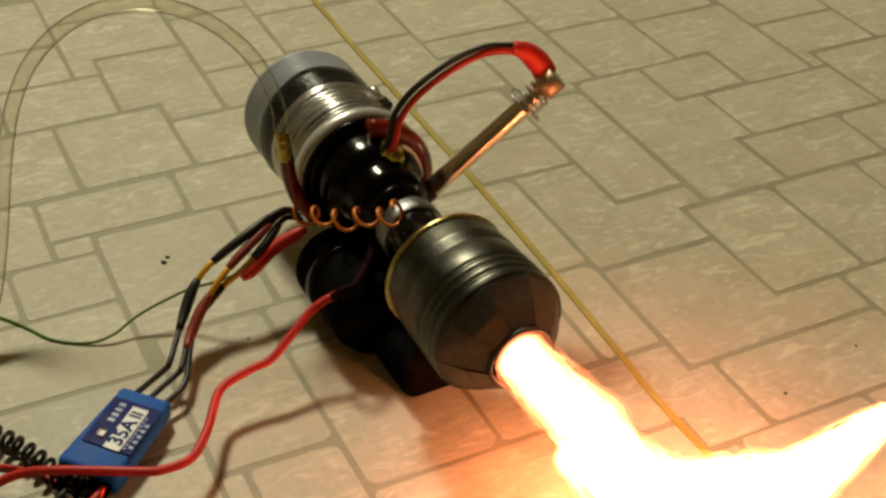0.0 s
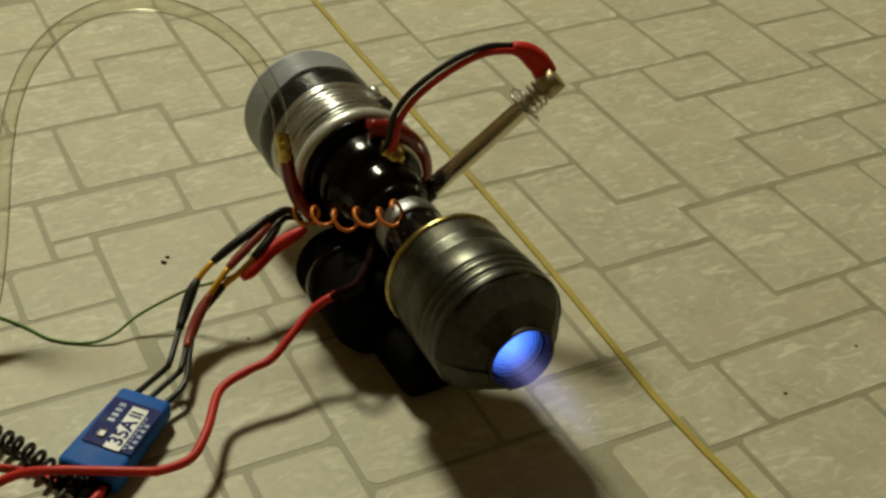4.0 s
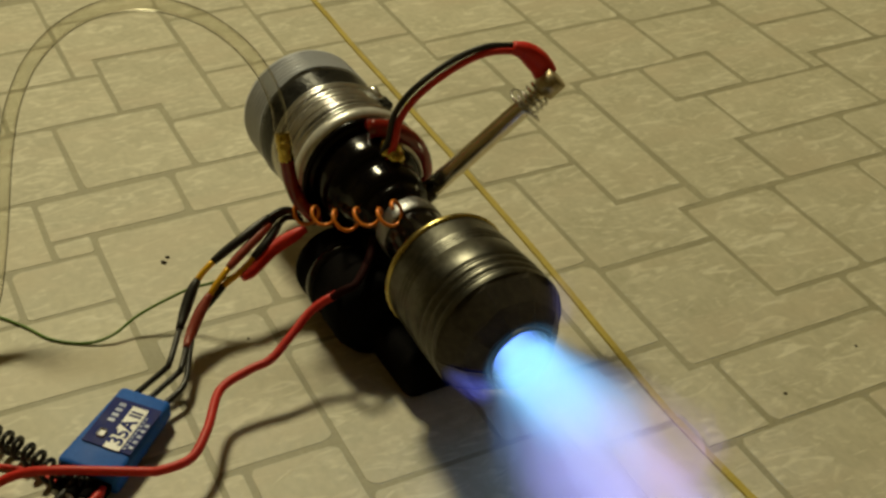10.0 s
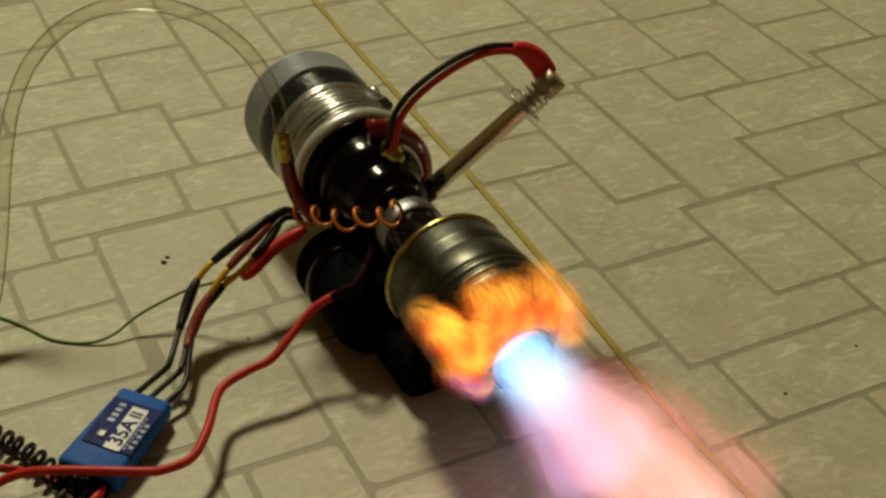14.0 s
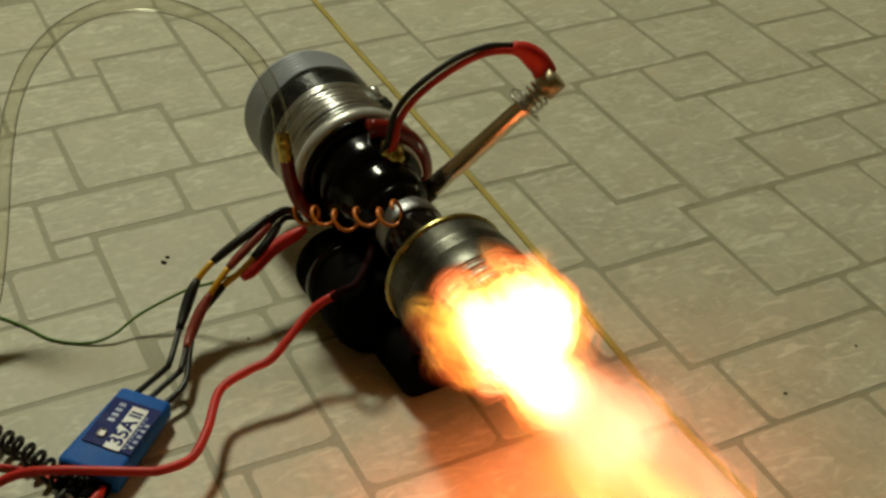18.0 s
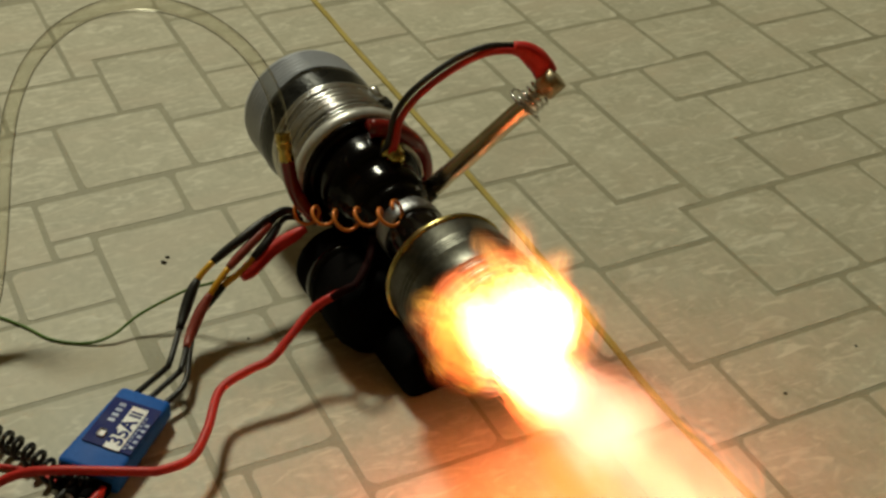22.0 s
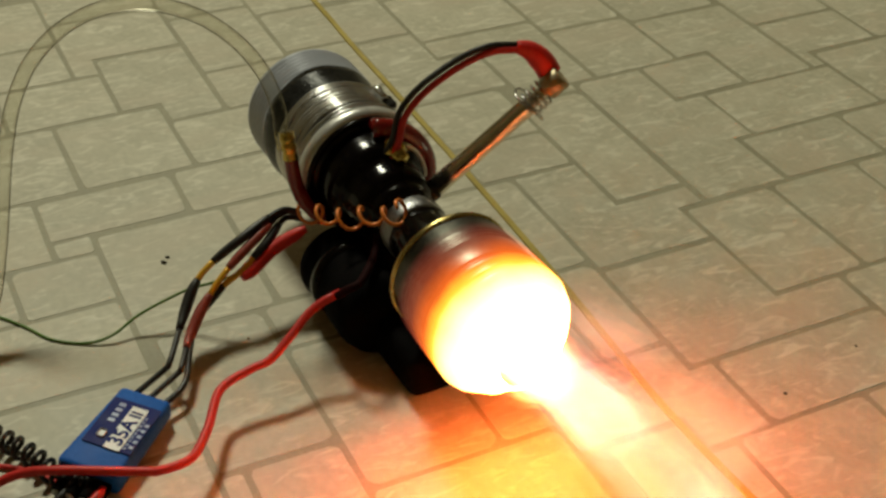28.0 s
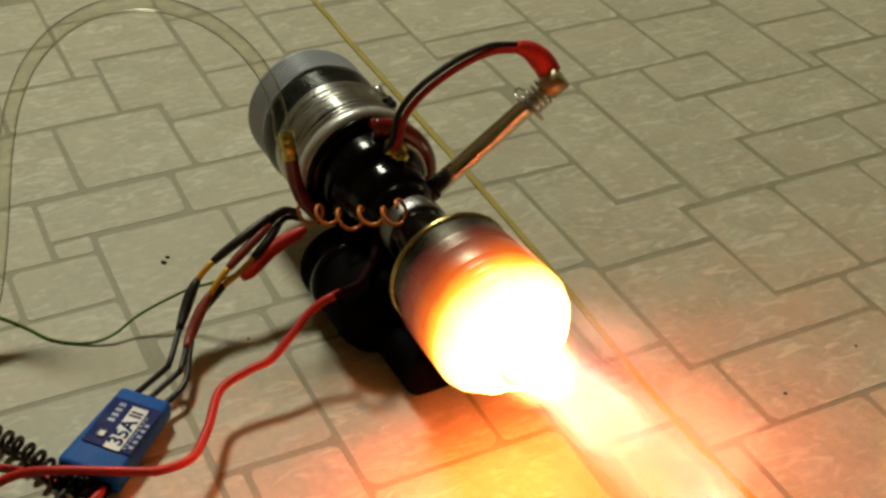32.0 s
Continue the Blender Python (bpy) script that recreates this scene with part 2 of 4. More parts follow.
def clear_plastic(name, ior, tint):
    m, n, l = nodes_of(name)
    n.remove(n["Principled BSDF"])
    gl, tr, mx, fr = n.new("ShaderNodeBsdfGlossy"), n.new("ShaderNodeBsdfTransparent"), n.new("ShaderNodeMixShader"), n.new("ShaderNodeFresnel")
    fr.inputs["IOR"].default_value = ior
    gl.inputs["Roughness"].default_value = 0.2
    gl.inputs["Color"].default_value = (0.9, 0.88, 0.8, 1)
    tr.inputs["Color"].default_value = (*tint, 1)
    l.new(fr.outputs[0], mx.inputs["Fac"])
    l.new(tr.outputs[0], mx.inputs[1])
    l.new(gl.outputs[0], mx.inputs[2])
    l.new(mx.outputs[0], n["Material Output"].inputs["Surface"])
    return m


HOSE, BORE = clear_plastic("clear_hose", 1.18, (0.955, 0.950, 0.915)), clear_plastic("hose_bore", 1.05, (0.985, 0.985, 0.975))

# ---- the room: floor, and an unseen shell added to shape bounced light ----
ROOM = 2.6


def slab(name, w, d, h, at, material):
    return tagged(part(name, box(w, d, h, at), material, smooth=False), kind="structure")


floor = tagged(slab("floor", 2 * ROOM, 2 * ROOM, 0.04, (0.3, 0.6, -0.02025), JOINT), "worn beige vinyl floor printed with irregular stones", "floor")
slab("unseen_ceiling", 2 * ROOM, 2 * ROOM, 0.1, (0.3, 0.6, 3.15), BOUNCE_TINT)
slab("unseen_wall_north", 2 * ROOM, 0.1, 3.1, (0.3, 0.65 + ROOM, 1.55), BOUNCE_TINT)
slab("unseen_wall_south", 2 * ROOM, 0.1, 3.1, (0.3, 0.55 - ROOM, 1.55), BOUNCE_TINT)
slab("unseen_wall_east", 0.1, 2 * ROOM, 3.1, (0.35 + ROOM, 0.6, 1.55), BOUNCE_TINT)
slab("unseen_wall_west", 0.1, 2 * ROOM, 3.1, (0.25 - ROOM, 0.6, 1.55), BOUNCE_TINT)

# ---- the engine ----
AXIS = 0.065
ENGINE = pose(0.2353, 0.5, 0, 0, 0, 2.1)
engine = thing("model_jet_engine", ENGINE, "home-made model jet engine of tin cans, tape and copper wire", "engine")
C0 = (0, 0, AXIS)
SWEEP = 72


def wound_turn(y, r, thick, seed):
    """One uneven turn of wire round the can."""
    line = []
    for k in range(SWEEP):
        a = 2 * math.pi * k / SWEEP
        w = noise.noise((math.cos(a) * 1.4 + seed * 3.7, math.sin(a) * 1.4, seed))
        v = noise.noise((math.cos(a) * 1.1, seed * 5.3, math.sin(a) * 1.1))
        line.append(Vector(((r + 0.0007 * w) * math.cos(a), y + 0.0016 * v, AXIS + (r + 0.0007 * w) * math.sin(a))))
    return tube(line + [line[0]], thick, 8, caps=False)


def intake():
    p = [(0.0, 0.1500), (0.0330, 0.1500), (0.0350, 0.1525), (0.0366, 0.1520), (0.0369, 0.1500)]
    y = 0.1492
    for k in range(6):
        p += [(0.0369, y), (0.0357, y - 0.0009), (0.0357, y - 0.0015), (0.0369, y - 0.0024)]
        y -= 0.0034
    p += [(0.0362, 0.1275), (0.0340, 0.1240), (0.0325, 0.0800)]
    part("intake_can", lathe(p, SWEEP, C0, 0.0003), ALU, engine, "ribbed silver aluminium can")
    part("tape_band", lathe([(0.0330, 0.1290), (0.0368, 0.1286), (0.0369, 0.1240), (0.0362, 0.1180), (0.0356, 0.1120), (0.0350, 0.1070), (0.0330, 0.1065)], SWEEP, C0, 0.0018, 3), TAPE, engine, "wrinkled black tape wound round the can")
    winding = part("wire_winding", lathe([(0.0325, 0.1100), (0.0338, 0.1095), (0.0338, 0.0800), (0.0330, 0.0775)], SWEEP, C0, 0.0006, 7), SOOTY, engine, "turns of shiny steel wire over a sooty core")
    rng = random.Random(17)
    for k in range(13):
        part("wire_turn", wound_turn(0.1095 - 0.00245 * k + rng.uniform(-0.0006, 0.0006), 0.0346 + rng.uniform(-0.0004, 0.0008), rng.uniform(0.0008, 0.0014), k + 1), BRIGHT, winding)
    part("flange", lathe([(0.0335, 0.080), (0.0364, 0.0785), (0.0374, 0.0755), (0.0362, 0.0722), (0.0340, 0.0708), (0.0325, 0.0712), (0.0325, 0.0760)], SWEEP, C0, close=True), PALE_RIM, engine, "rolled bright steel rim")


def front_cap():
    part("collar", lathe([(0.0335, 0.0735), (0.0345, 0.071), (0.0345, 0.0690), (0.0325, 0.0680), (0.0318, 0.0700), (0.0300, 0.0700), (0.0295, 0.0680), (0.0285, 0.0690), (0.0270, 0.0720)], SWEEP, C0), GLOSS_BLACK, engine, "stepped glossy black collar")
    part("hub", lathe([(0.0285, 0.073), (0.0282, 0.060), (0.0276, 0.0535), (0.0268, 0.0505), (0.0250, 0.0485), (0.0232, 0.0478), (0.0226, 0.0400), (0.0222, 0.0350), (0.0214, 0.0315), (0.0196, 0.0295), (0.0182, 0.0290), (0.0180, 0.0255), (0.0174, 0.0230), (0.0158, 0.0212), (0.0150, 0.0205), (0.0148, 0.0060)], SWEEP, C0), GLOSS_BLACK, engine, "stepped glossy black hub")
    arc = [Vector((0.0325 * math.cos(a), 0.0620 - 0.004 * math.cos(a), AXIS + 0.0325 * math.sin(a))) for a in (radians(88 - 6.5 * k) for k in range(24))]
    # Pale arc modelled in place of the lamp's crescent highlight on the black bowl.
    gleam = [Vector((0.0282 * math.cos(a), 0.0530, AXIS + 0.0282 * math.sin(a))) for a in (radians(56 - 3.5 * k) for k in range(17))]
    part("highlight_arc", tube(gleam, 0.0015, 10), PALE_RIM, engine, "thin pale arc standing for the highlight on the glossy black hub")
    part("red_tube", tube(arc, 0.0052, 16), DARK_RED, engine, "glossy dark red tube bent round the hub")


def flat_foot(bm):
    """The can is pressed flat underneath towards its front."""
    for v in bm.verts:
        low = AXIS - 0.034 + 0.0076 * min(1.0, max(0.0, (-0.045 - v.co.y) / 0.03))
        if v.co.z < low:
            v.co.z = low + 0.15 * (v.co.z - low)
    return bm


def combustor():
    part("neck", lathe([(0.0140, 0.0150), (0.0168, 0.0148), (0.0173, 0.0140), (0.0174, 0.0100), (0.0172, 0.0056), (0.0166, 0.0048), (0.0150, 0.0046)], 48, C0, 0.0009, 17), FOIL, engine, "silver clamp round the neck")
    part("neck_tape", lathe([(0.0158, 0.006), (0.0166, 0.005), (0.0166, -0.012), (0.0168, -0.026), (0.0160, -0.030)], 48, C0, 0.0006, 5), GLOSS_BLACK, engine, "glossy black tape round the neck")
    p = [(0.0150, -0.0295), (0.0300, -0.0300), (0.0320, -0.0300), (0.0325, -0.0330), (0.0331, -0.0430)]
    for k in range(3):
        y = -0.0440 - 0.0028 * k
        p += [(0.0333, y), (0.0331, y - 0.0007), (0.0331, y - 0.0013), (0.0334, y - 0.0020)]
    p += [(0.0338, -0.0590)]
    for k in range(3):
        y = -0.0650 - 0.0055 * k
        p += [(0.0341, y), (0.0339, y - 0.0006), (0.0333, y - 0.0016), (0.0333, y - 0.0022), (0.0340, y - 0.0034), (0.0343, y - 0.0042)]
    p += [(0.0342, -0.0815), (0.0338, -0.0832)]
    can = part("combustor_can", flat_foot(lathe(p, SWEEP, C0, 0.0005, 11)), TIN, engine, "soot-dulled tin can with rolled ribs")
    part("rim", lathe([(0.0318, -0.0290), (0.0328, -0.0284), (0.0334, -0.0300), (0.0330, -0.0322), (0.0318, -0.0320)], SWEEP, C0, close=True), GOLD, can, "gold-lacquered rolled rim")
    part("liner", flat_foot(lathe([(0.0318, -0.0400), (0.0322, -0.0815), (0.0305, -0.0860), (0.0240, -0.0930), (0.0160, -0.0990), (0.0140, -0.0990)], SWEEP, C0)), SOOTED, can, "soot-black inner shell")
    part("nozzle", lathe([(0.0150, -0.0960), (0.0172, -0.1000), (0.0170, -0.1040), (0.0165, -0.1052), (0.0157, -0.1045), (0.0150, -0.0980)], SWEEP, C0, 0.0004, 13, close=True), SCORCHED, can, "round scorched nozzle")
    rng = random.Random(4)
    for k in range(9):
        part("petal", flat_foot(petal(40 * k + 8, 20.3 + rng.uniform(-0.3, 0.5), (0.0011 if k % 2 else 0.0) + rng.uniform(-0.0003, 0.0003), rng.uniform(-0.0005, 0.0005))), SCORCHED, can, "scorched steel tab bent in towards the nozzle", smooth=False)


def petal(turn, half, drop, twist):
    """A tab of the can's wall cut loose and bent in to the nozzle, degrees and metres."""
    bm = bmesh.new()
    rows = []
    for lift in (0.0, 0.0007):
        for r, y, share in ((0.0339, -0.0822, 1.0), (0.0326, -0.0856, 1.0), (0.0258, -0.0945 - drop, 0.98), (0.0182, -0.1022 - drop, 0.94)):
            row = []
            for j in range(-3, 4):
                a = radians(turn + half * share * j / 3)
                flat = 1.0 if r > 0.033 else math.cos(radians(half)) ** 0.6 / math.cos(radians(half * share * j / 3)) ** 0.6
                rr = r * flat - lift
                row.append(bm.verts.new((rr * math.cos(a), y + lift + twist * j / 3, AXIS + rr * math.sin(a))))
            rows.append(row)
    n = len(rows) // 2
    for side in (rows[:n], rows[n:]):
        for p, q in zip(side, side[1:]):
            for j in range(6):
                bm.faces.new((p[j], p[j + 1], q[j + 1], q[j]))
    for i in range(n - 1):
        for j in (0, 6):
            bm.faces.new((rows[i][j], rows[i + 1][j], rows[n + i + 1][j], rows[n + i][j]))
    for i in (0, n - 1):
        for j in range(6):
            bm.faces.new((rows[i][j], rows[i][j + 1], rows[n + i][j + 1], rows[n + i][j]))
    bmesh.ops.recalc_face_normals(bm, faces=bm.faces)
    return bm


intake()
front_cap()
combustor()


def drum():
    """The black pod under the hub, lying on the floor, with a strut up to the hub."""
    at = (-0.024, 0, 0.0235)
    pod = part("motor_pod", lathe([(0.0, 0.0560), (0.0160, 0.0560), (0.0195, 0.0545), (0.0212, 0.0560), (0.0232, 0.0545), (0.0235, 0.0500), (0.0225, 0.0480), (0.0222, 0.022), (0.0235, 0.020), (0.0235, 0.004), (0.0210, -0.004), (0.0, -0.005)], 56, at), RUBBER, engine, "round black motor pod resting on the floor")
    part("pod_ring", lathe([(0.0225, 0.040), (0.0238, 0.039), (0.0238, 0.034), (0.0225, 0.033)], 56, at), GLOSS_BLACK, pod)
    part("front_foot", box(0.034, 0.050, 0.0270, (-0.012, -0.021, 0.0135), 0.007, 3), RUBBER, engine, "black rubber block under the can")
    part("strut", box(0.014, 0.030, 0.030, (-0.010, 0.022, 0.040), 0.003), RUBBER, engine, "black strut under the hub")


def world_to_engine(points):
    m = ENGINE.inverted()
    return [m @ Vector(p) / 1 for p in points]


def fittings():
    # hose clamp screw on the wire winding
    screw = part("clamp_screw", lathe([(0.0, 0.004), (0.0030, 0.004), (0.0034, 0.002), (0.0030, 0.0), (0.0022, -0.001), (0.0022, -0.007), (0.0, -0.007)], 16, (0.0225, 0.098, AXIS + 0.0305)), BRIGHT, engine, "small bright clamp screw")
    part("clamp_tab", box(0.008, 0.010, 0.004, (0.0245, 0.092, AXIS + 0.0265), 0.001), TAPE, screw)
    # brass fitting on the hub
    at = (0.0075, 0.0470, AXIS + 0.0245)
    nut = part("brass_fitting", lathe([(0.0, 0.006), (0.0058, 0.006), (0.0064, 0.004), (0.0064, -0.002), (0.0044, -0.003), (0.0040, -0.009), (0.0, -0.010)], 6, at), BRASS, engine, "brass hose fitting")
    part("fitting_stem", lathe([(0.0030, 0.016), (0.0030, 0.003)], 16, at), BRASS, nut)
    # fuel inlet on the near side
    inlet = part("fuel_inlet", tube(curve_points(mm((-30, 62, 48), (-38, 65, 60), (-42.5, 66, 74), (-43.5, 68, 88))), 0.0040, 14), DARK_RED, engine, "brown-red fuel inlet pipe")
    # The power wire goes on here in shade, as a darker-coloured copy.
    part("shaded_wire_end", tube(curve_points(world_to_engine(mm((187, 499, 44), (192, 496, 49), (198, 496, 50.5), (205, 502, 52), (213, 512, 53), (219, 521, 56), (224, 528, 60)))), 0.0022, 12), SHADED_RED, engine, "shaded end of the red power wire, bent over the pod")
    part("hose_barb", tube(curve_points(mm((-43.5, 68, 87), (-43.8, 69.7, 95), (-43.5, 72, 101))), lambda s: 0.0044 - 0.0008 * (s * 3 % 1), 14), BRASS, inlet, "brass hose barb")


def igniter():
    base, tip = Vector((0.026, 0.043, 0.060)), Vector((0.0915, 0.0205, 0.1275))
    way = (tip - base).normalized()
    at = lambda s: base + (tip - base) * s
    body = part("igniter_tube", tube([at(0), at(0.2), at(0.5), at(0.74), at(0.75)], 0.0053, 24), CHROME, engine, "chromed igniter tube")
    part("igniter_sleeve", tube([at(-0.10), at(-0.02), at(0.03), at(0.04)], 0.0058, 20), SCORCHED, body)
    part("igniter_plunger", tube([at(0.74), at(0.80), at(0.92)], 0.0034, 18), CHROME, body)
    part("igniter_cap", tube([at(0.885), at(0.89), at(0.995), at(1.0)], lambda s: 0.0066 if 0.01 < s < 0.99 else 0.0056, 20), DULL_BRASS, body, "worn metal end cap")
    side = way.orthogonal().normalized()
    up = way.cross(side)
    coil = []
    for k in range(64):
        a = k / 64 * 2 * math.pi * 3.5
        coil.append(at(0.76 + 0.12 * k / 64) + 0.0068 * (math.cos(a) * side + math.sin(a) * up))
    part("spring", tube(coil, 0.0008, 8), BRIGHT, body, "bright steel spring")
    ring = [at(0.765) + 0.0105 * (math.cos(a) * side + math.sin(a) * up) + way * 0.001 * math.sin(2 * a) for a in (2 * math.pi * k / 24 for k in range(22))]
    part("wire_ring", tube(ring, 0.0008, 8), BRIGHT, body)


def leads_of_igniter():
    p = curve_points(world_to_engine(mm((236, 548, 84), (240, 544, 98), (244, 545, 112), (255, 544, 125), (275, 545, 135), (292, 541, 142), (309, 538, 141))))
    q = [v + Vector((-0.0010, 0.0013, 0.0012)) for v in p]
    r = [v + Vector((0.0010, -0.0011, -0.0012)) for v in p]
    part("black_lead", tube(q, 0.0017, 10), WIRE_BLACK, engine, "black wire of the igniter")
    part("red_lead", tube(r, 0.0019, 10), WIRE_RED, engine, "red wire of the igniter")
    s = curve_points(world_to_engine(mm((306, 538, 142), (313, 536, 139), (320, 534, 132), (323, 531, 126))))
    part("heat_shrink", tube(s, lambda t: 0.0034 + 0.0030 * min(1, 1.8 * t), 14), SHRINK_RED, engine, "red heat-shrink over the igniter's joint")


def copper_coil():
    line = curve_points(world_to_engine(mm((195, 567, 53), (199, 552, 57), (206, 537, 63), (213, 523, 70), (220, 508, 79), (225, 500, 86))), 24)
    n, out = len(line), []
    for i, p in enumerate(line):
        t = (line[min(i + 1, n - 1)] - line[max(i - 1, 0)]).normalized()
        s = t.cross(Vector((0, 0, 1))).normalized()
        u = s.cross(t)
        a = 2 * math.pi * 5.2 * i / n
        r = 0.0050 * (1 + 0.25 * math.sin(i * 0.13))
        out.append(p + r * (math.cos(a) * u + 0.9 * math.sin(a) * s))
    part("copper_coil", tube(out, 0.0010, 8), COPPER, engine, "loose coil of bright enamelled copper wire")


drum()
fittings()
igniter()
leads_of_igniter()
copper_coil()


# ---- hose, wires and speed controller ----
def hose():
    p = curve_points(mm((189, 566, 93), (189, 571, 103), (190, 577, 113), (187, 588, 128), (178, 601, 142), (163, 618, 152), (142, 631, 157), (119, 642, 154), (97, 648, 143), (79, 648, 127), (66, 642, 108), (57, 632, 88), (50, 621, 68), (42, 607, 46), (30, 590, 22), (10, 575, 5), (-25, 562, 4), (-80, 560, 4)), 10)
    ob = thing("fuel_hose", pose(0, 0, 0), "clear plastic fuel hose looping up from the engine", "hose")
    bm = tube(p, 0.0040, 24, caps=False)
    wall = part("hose_wall", bm, HOSE, ob)
    part("hose_bore", tube(p, 0.0027, 20, caps=False), BORE, wall)


def wire(name, points, radius, material, label, category="wire", group=""):
    return tagged(part(name, tube(curve_points(mm(*points)), radius, 12), material), label, category, group)


hose()
wire("power_wire", ((194, 508, 38), (188, 502, 42), (182, 502, 40), (174, 501, 36), (162, 495, 30), (149, 489, 24), (137, 488, 22), (120, 482, 20), (106, 458, 20), (94, 445, 18), (80, 444, 17), (71, 448, 16), (36, 465, 16), (19, 475, 11), (-2, 479, 3.4), (-40, 480, 2.6)), 0.0023, WIRE_RED, "thick red silicone wire snaking over the floor", group="wires")
wire("sensor_wire", ((162, 555, 31), (142, 559, 26), (128, 566, 20), (103, 569, 10), (86, 565, 4), (72, 568, 1), (56, 579, 0.8), (45, 596, 0.8), (31, 613, 0.8), (0, 640, 0.8)), 0.0008, WIRE_GREEN, "thin green wire lying across the floor", group="wires")
shrink = wire("shrink_sleeve", ((156, 552, 29.5), (163, 555, 31), (176, 561, 36), (190, 561, 42), (196, 560, 45)), lambda s: 0.0022 + 0.0018 * math.sin(math.pi * min(1, s * 1.1)) ** 0.6, SHRINK_RED, "red heat-shrink sleeve joining wires", "sleeve")


def motor_lead(points, cut, sleeve, low_sleeve, label):
    """One motor wire: black wire from the engine, sleeve, gilt plug, sleeve, black wire to the controller."""
    p = curve_points(mm(*points), 10)
    n = len(p)
    a, b, c, d = [int(n * k) for k in cut]
    ob = tagged(part("motor_lead", tube(p[:a + 1], 0.0016, 10), WIRE_BLACK), label, "wire", "motor leads")
    part("upper_sleeve", tube(p[a - 4:b + 1], lambda s: 0.0026 - 0.0006 * abs(2 * s - 1) ** 3, 12), sleeve, ob)
    part("bullet_plug", tube(p[b:c + 1], 0.0017, 12), BULLET, ob, "gilt bullet plug")
    part("lower_sleeve", tube(p[c:d + 1], lambda s: 0.0031 - 0.0011 * abs(2 * s - 1) ** 2, 12), low_sleeve, ob)
    part("lower_wire", tube(p[d:], 0.0016, 10), WIRE_BLACK, ob)


motor_lead(((196, 574, 48), (186, 575, 50), (162, 566, 45), (142, 562, 36), (131, 556, 30), (120, 543, 22), (105, 518, 16), (101, 516, 13), (84, 510, 8)), (0.22, 0.37, 0.47, 0.66), WIRE_BLACK, WIRE_BLACK, "black motor wire with sleeves and gilt plug")
motor_lead(((198, 573, 46), (188, 575, 48), (168, 564, 43), (148, 555, 34), (132, 545, 24), (119, 531, 16), (109, 512, 15), (107, 512, 12), (88, 503, 8)), (0.24, 0.36, 0.46, 0.66), SHRINK_BROWN, SHRINK_BROWN, "motor wire with dull red sleeves and gilt plug")
motor_lead(((199, 573, 42), (189, 575, 44), (174, 563, 40), (158, 555, 33), (142, 551, 26), (127, 542, 20), (117, 524, 14), (108, 505, 10), (94, 496, 8)), (0.22, 0.33, 0.48, 0.66), WIRE_BLACK, WIRE_BLACK, "black motor wire with gilt plug")


def lettering(text, size, material, parent, m, name="figures"):
    data = bpy.data.curves.new(name, "FONT")
    data.body, data.size, data.align_x, data.align_y, data.extrude, data.offset = text, size, "CENTER", "CENTER", 0.00012, size * 0.022
    ob = new(name, data)
    mesh = bpy.data.meshes.new_from_object(ob.evaluated_get(bpy.context.evaluated_depsgraph_get()))
    bpy.data.objects.remove(ob)
    made = new(name, mesh)
    mesh.materials.clear()
    mesh.materials.append(material)
    made.parent = parent
    made.matrix_local = m
    return made


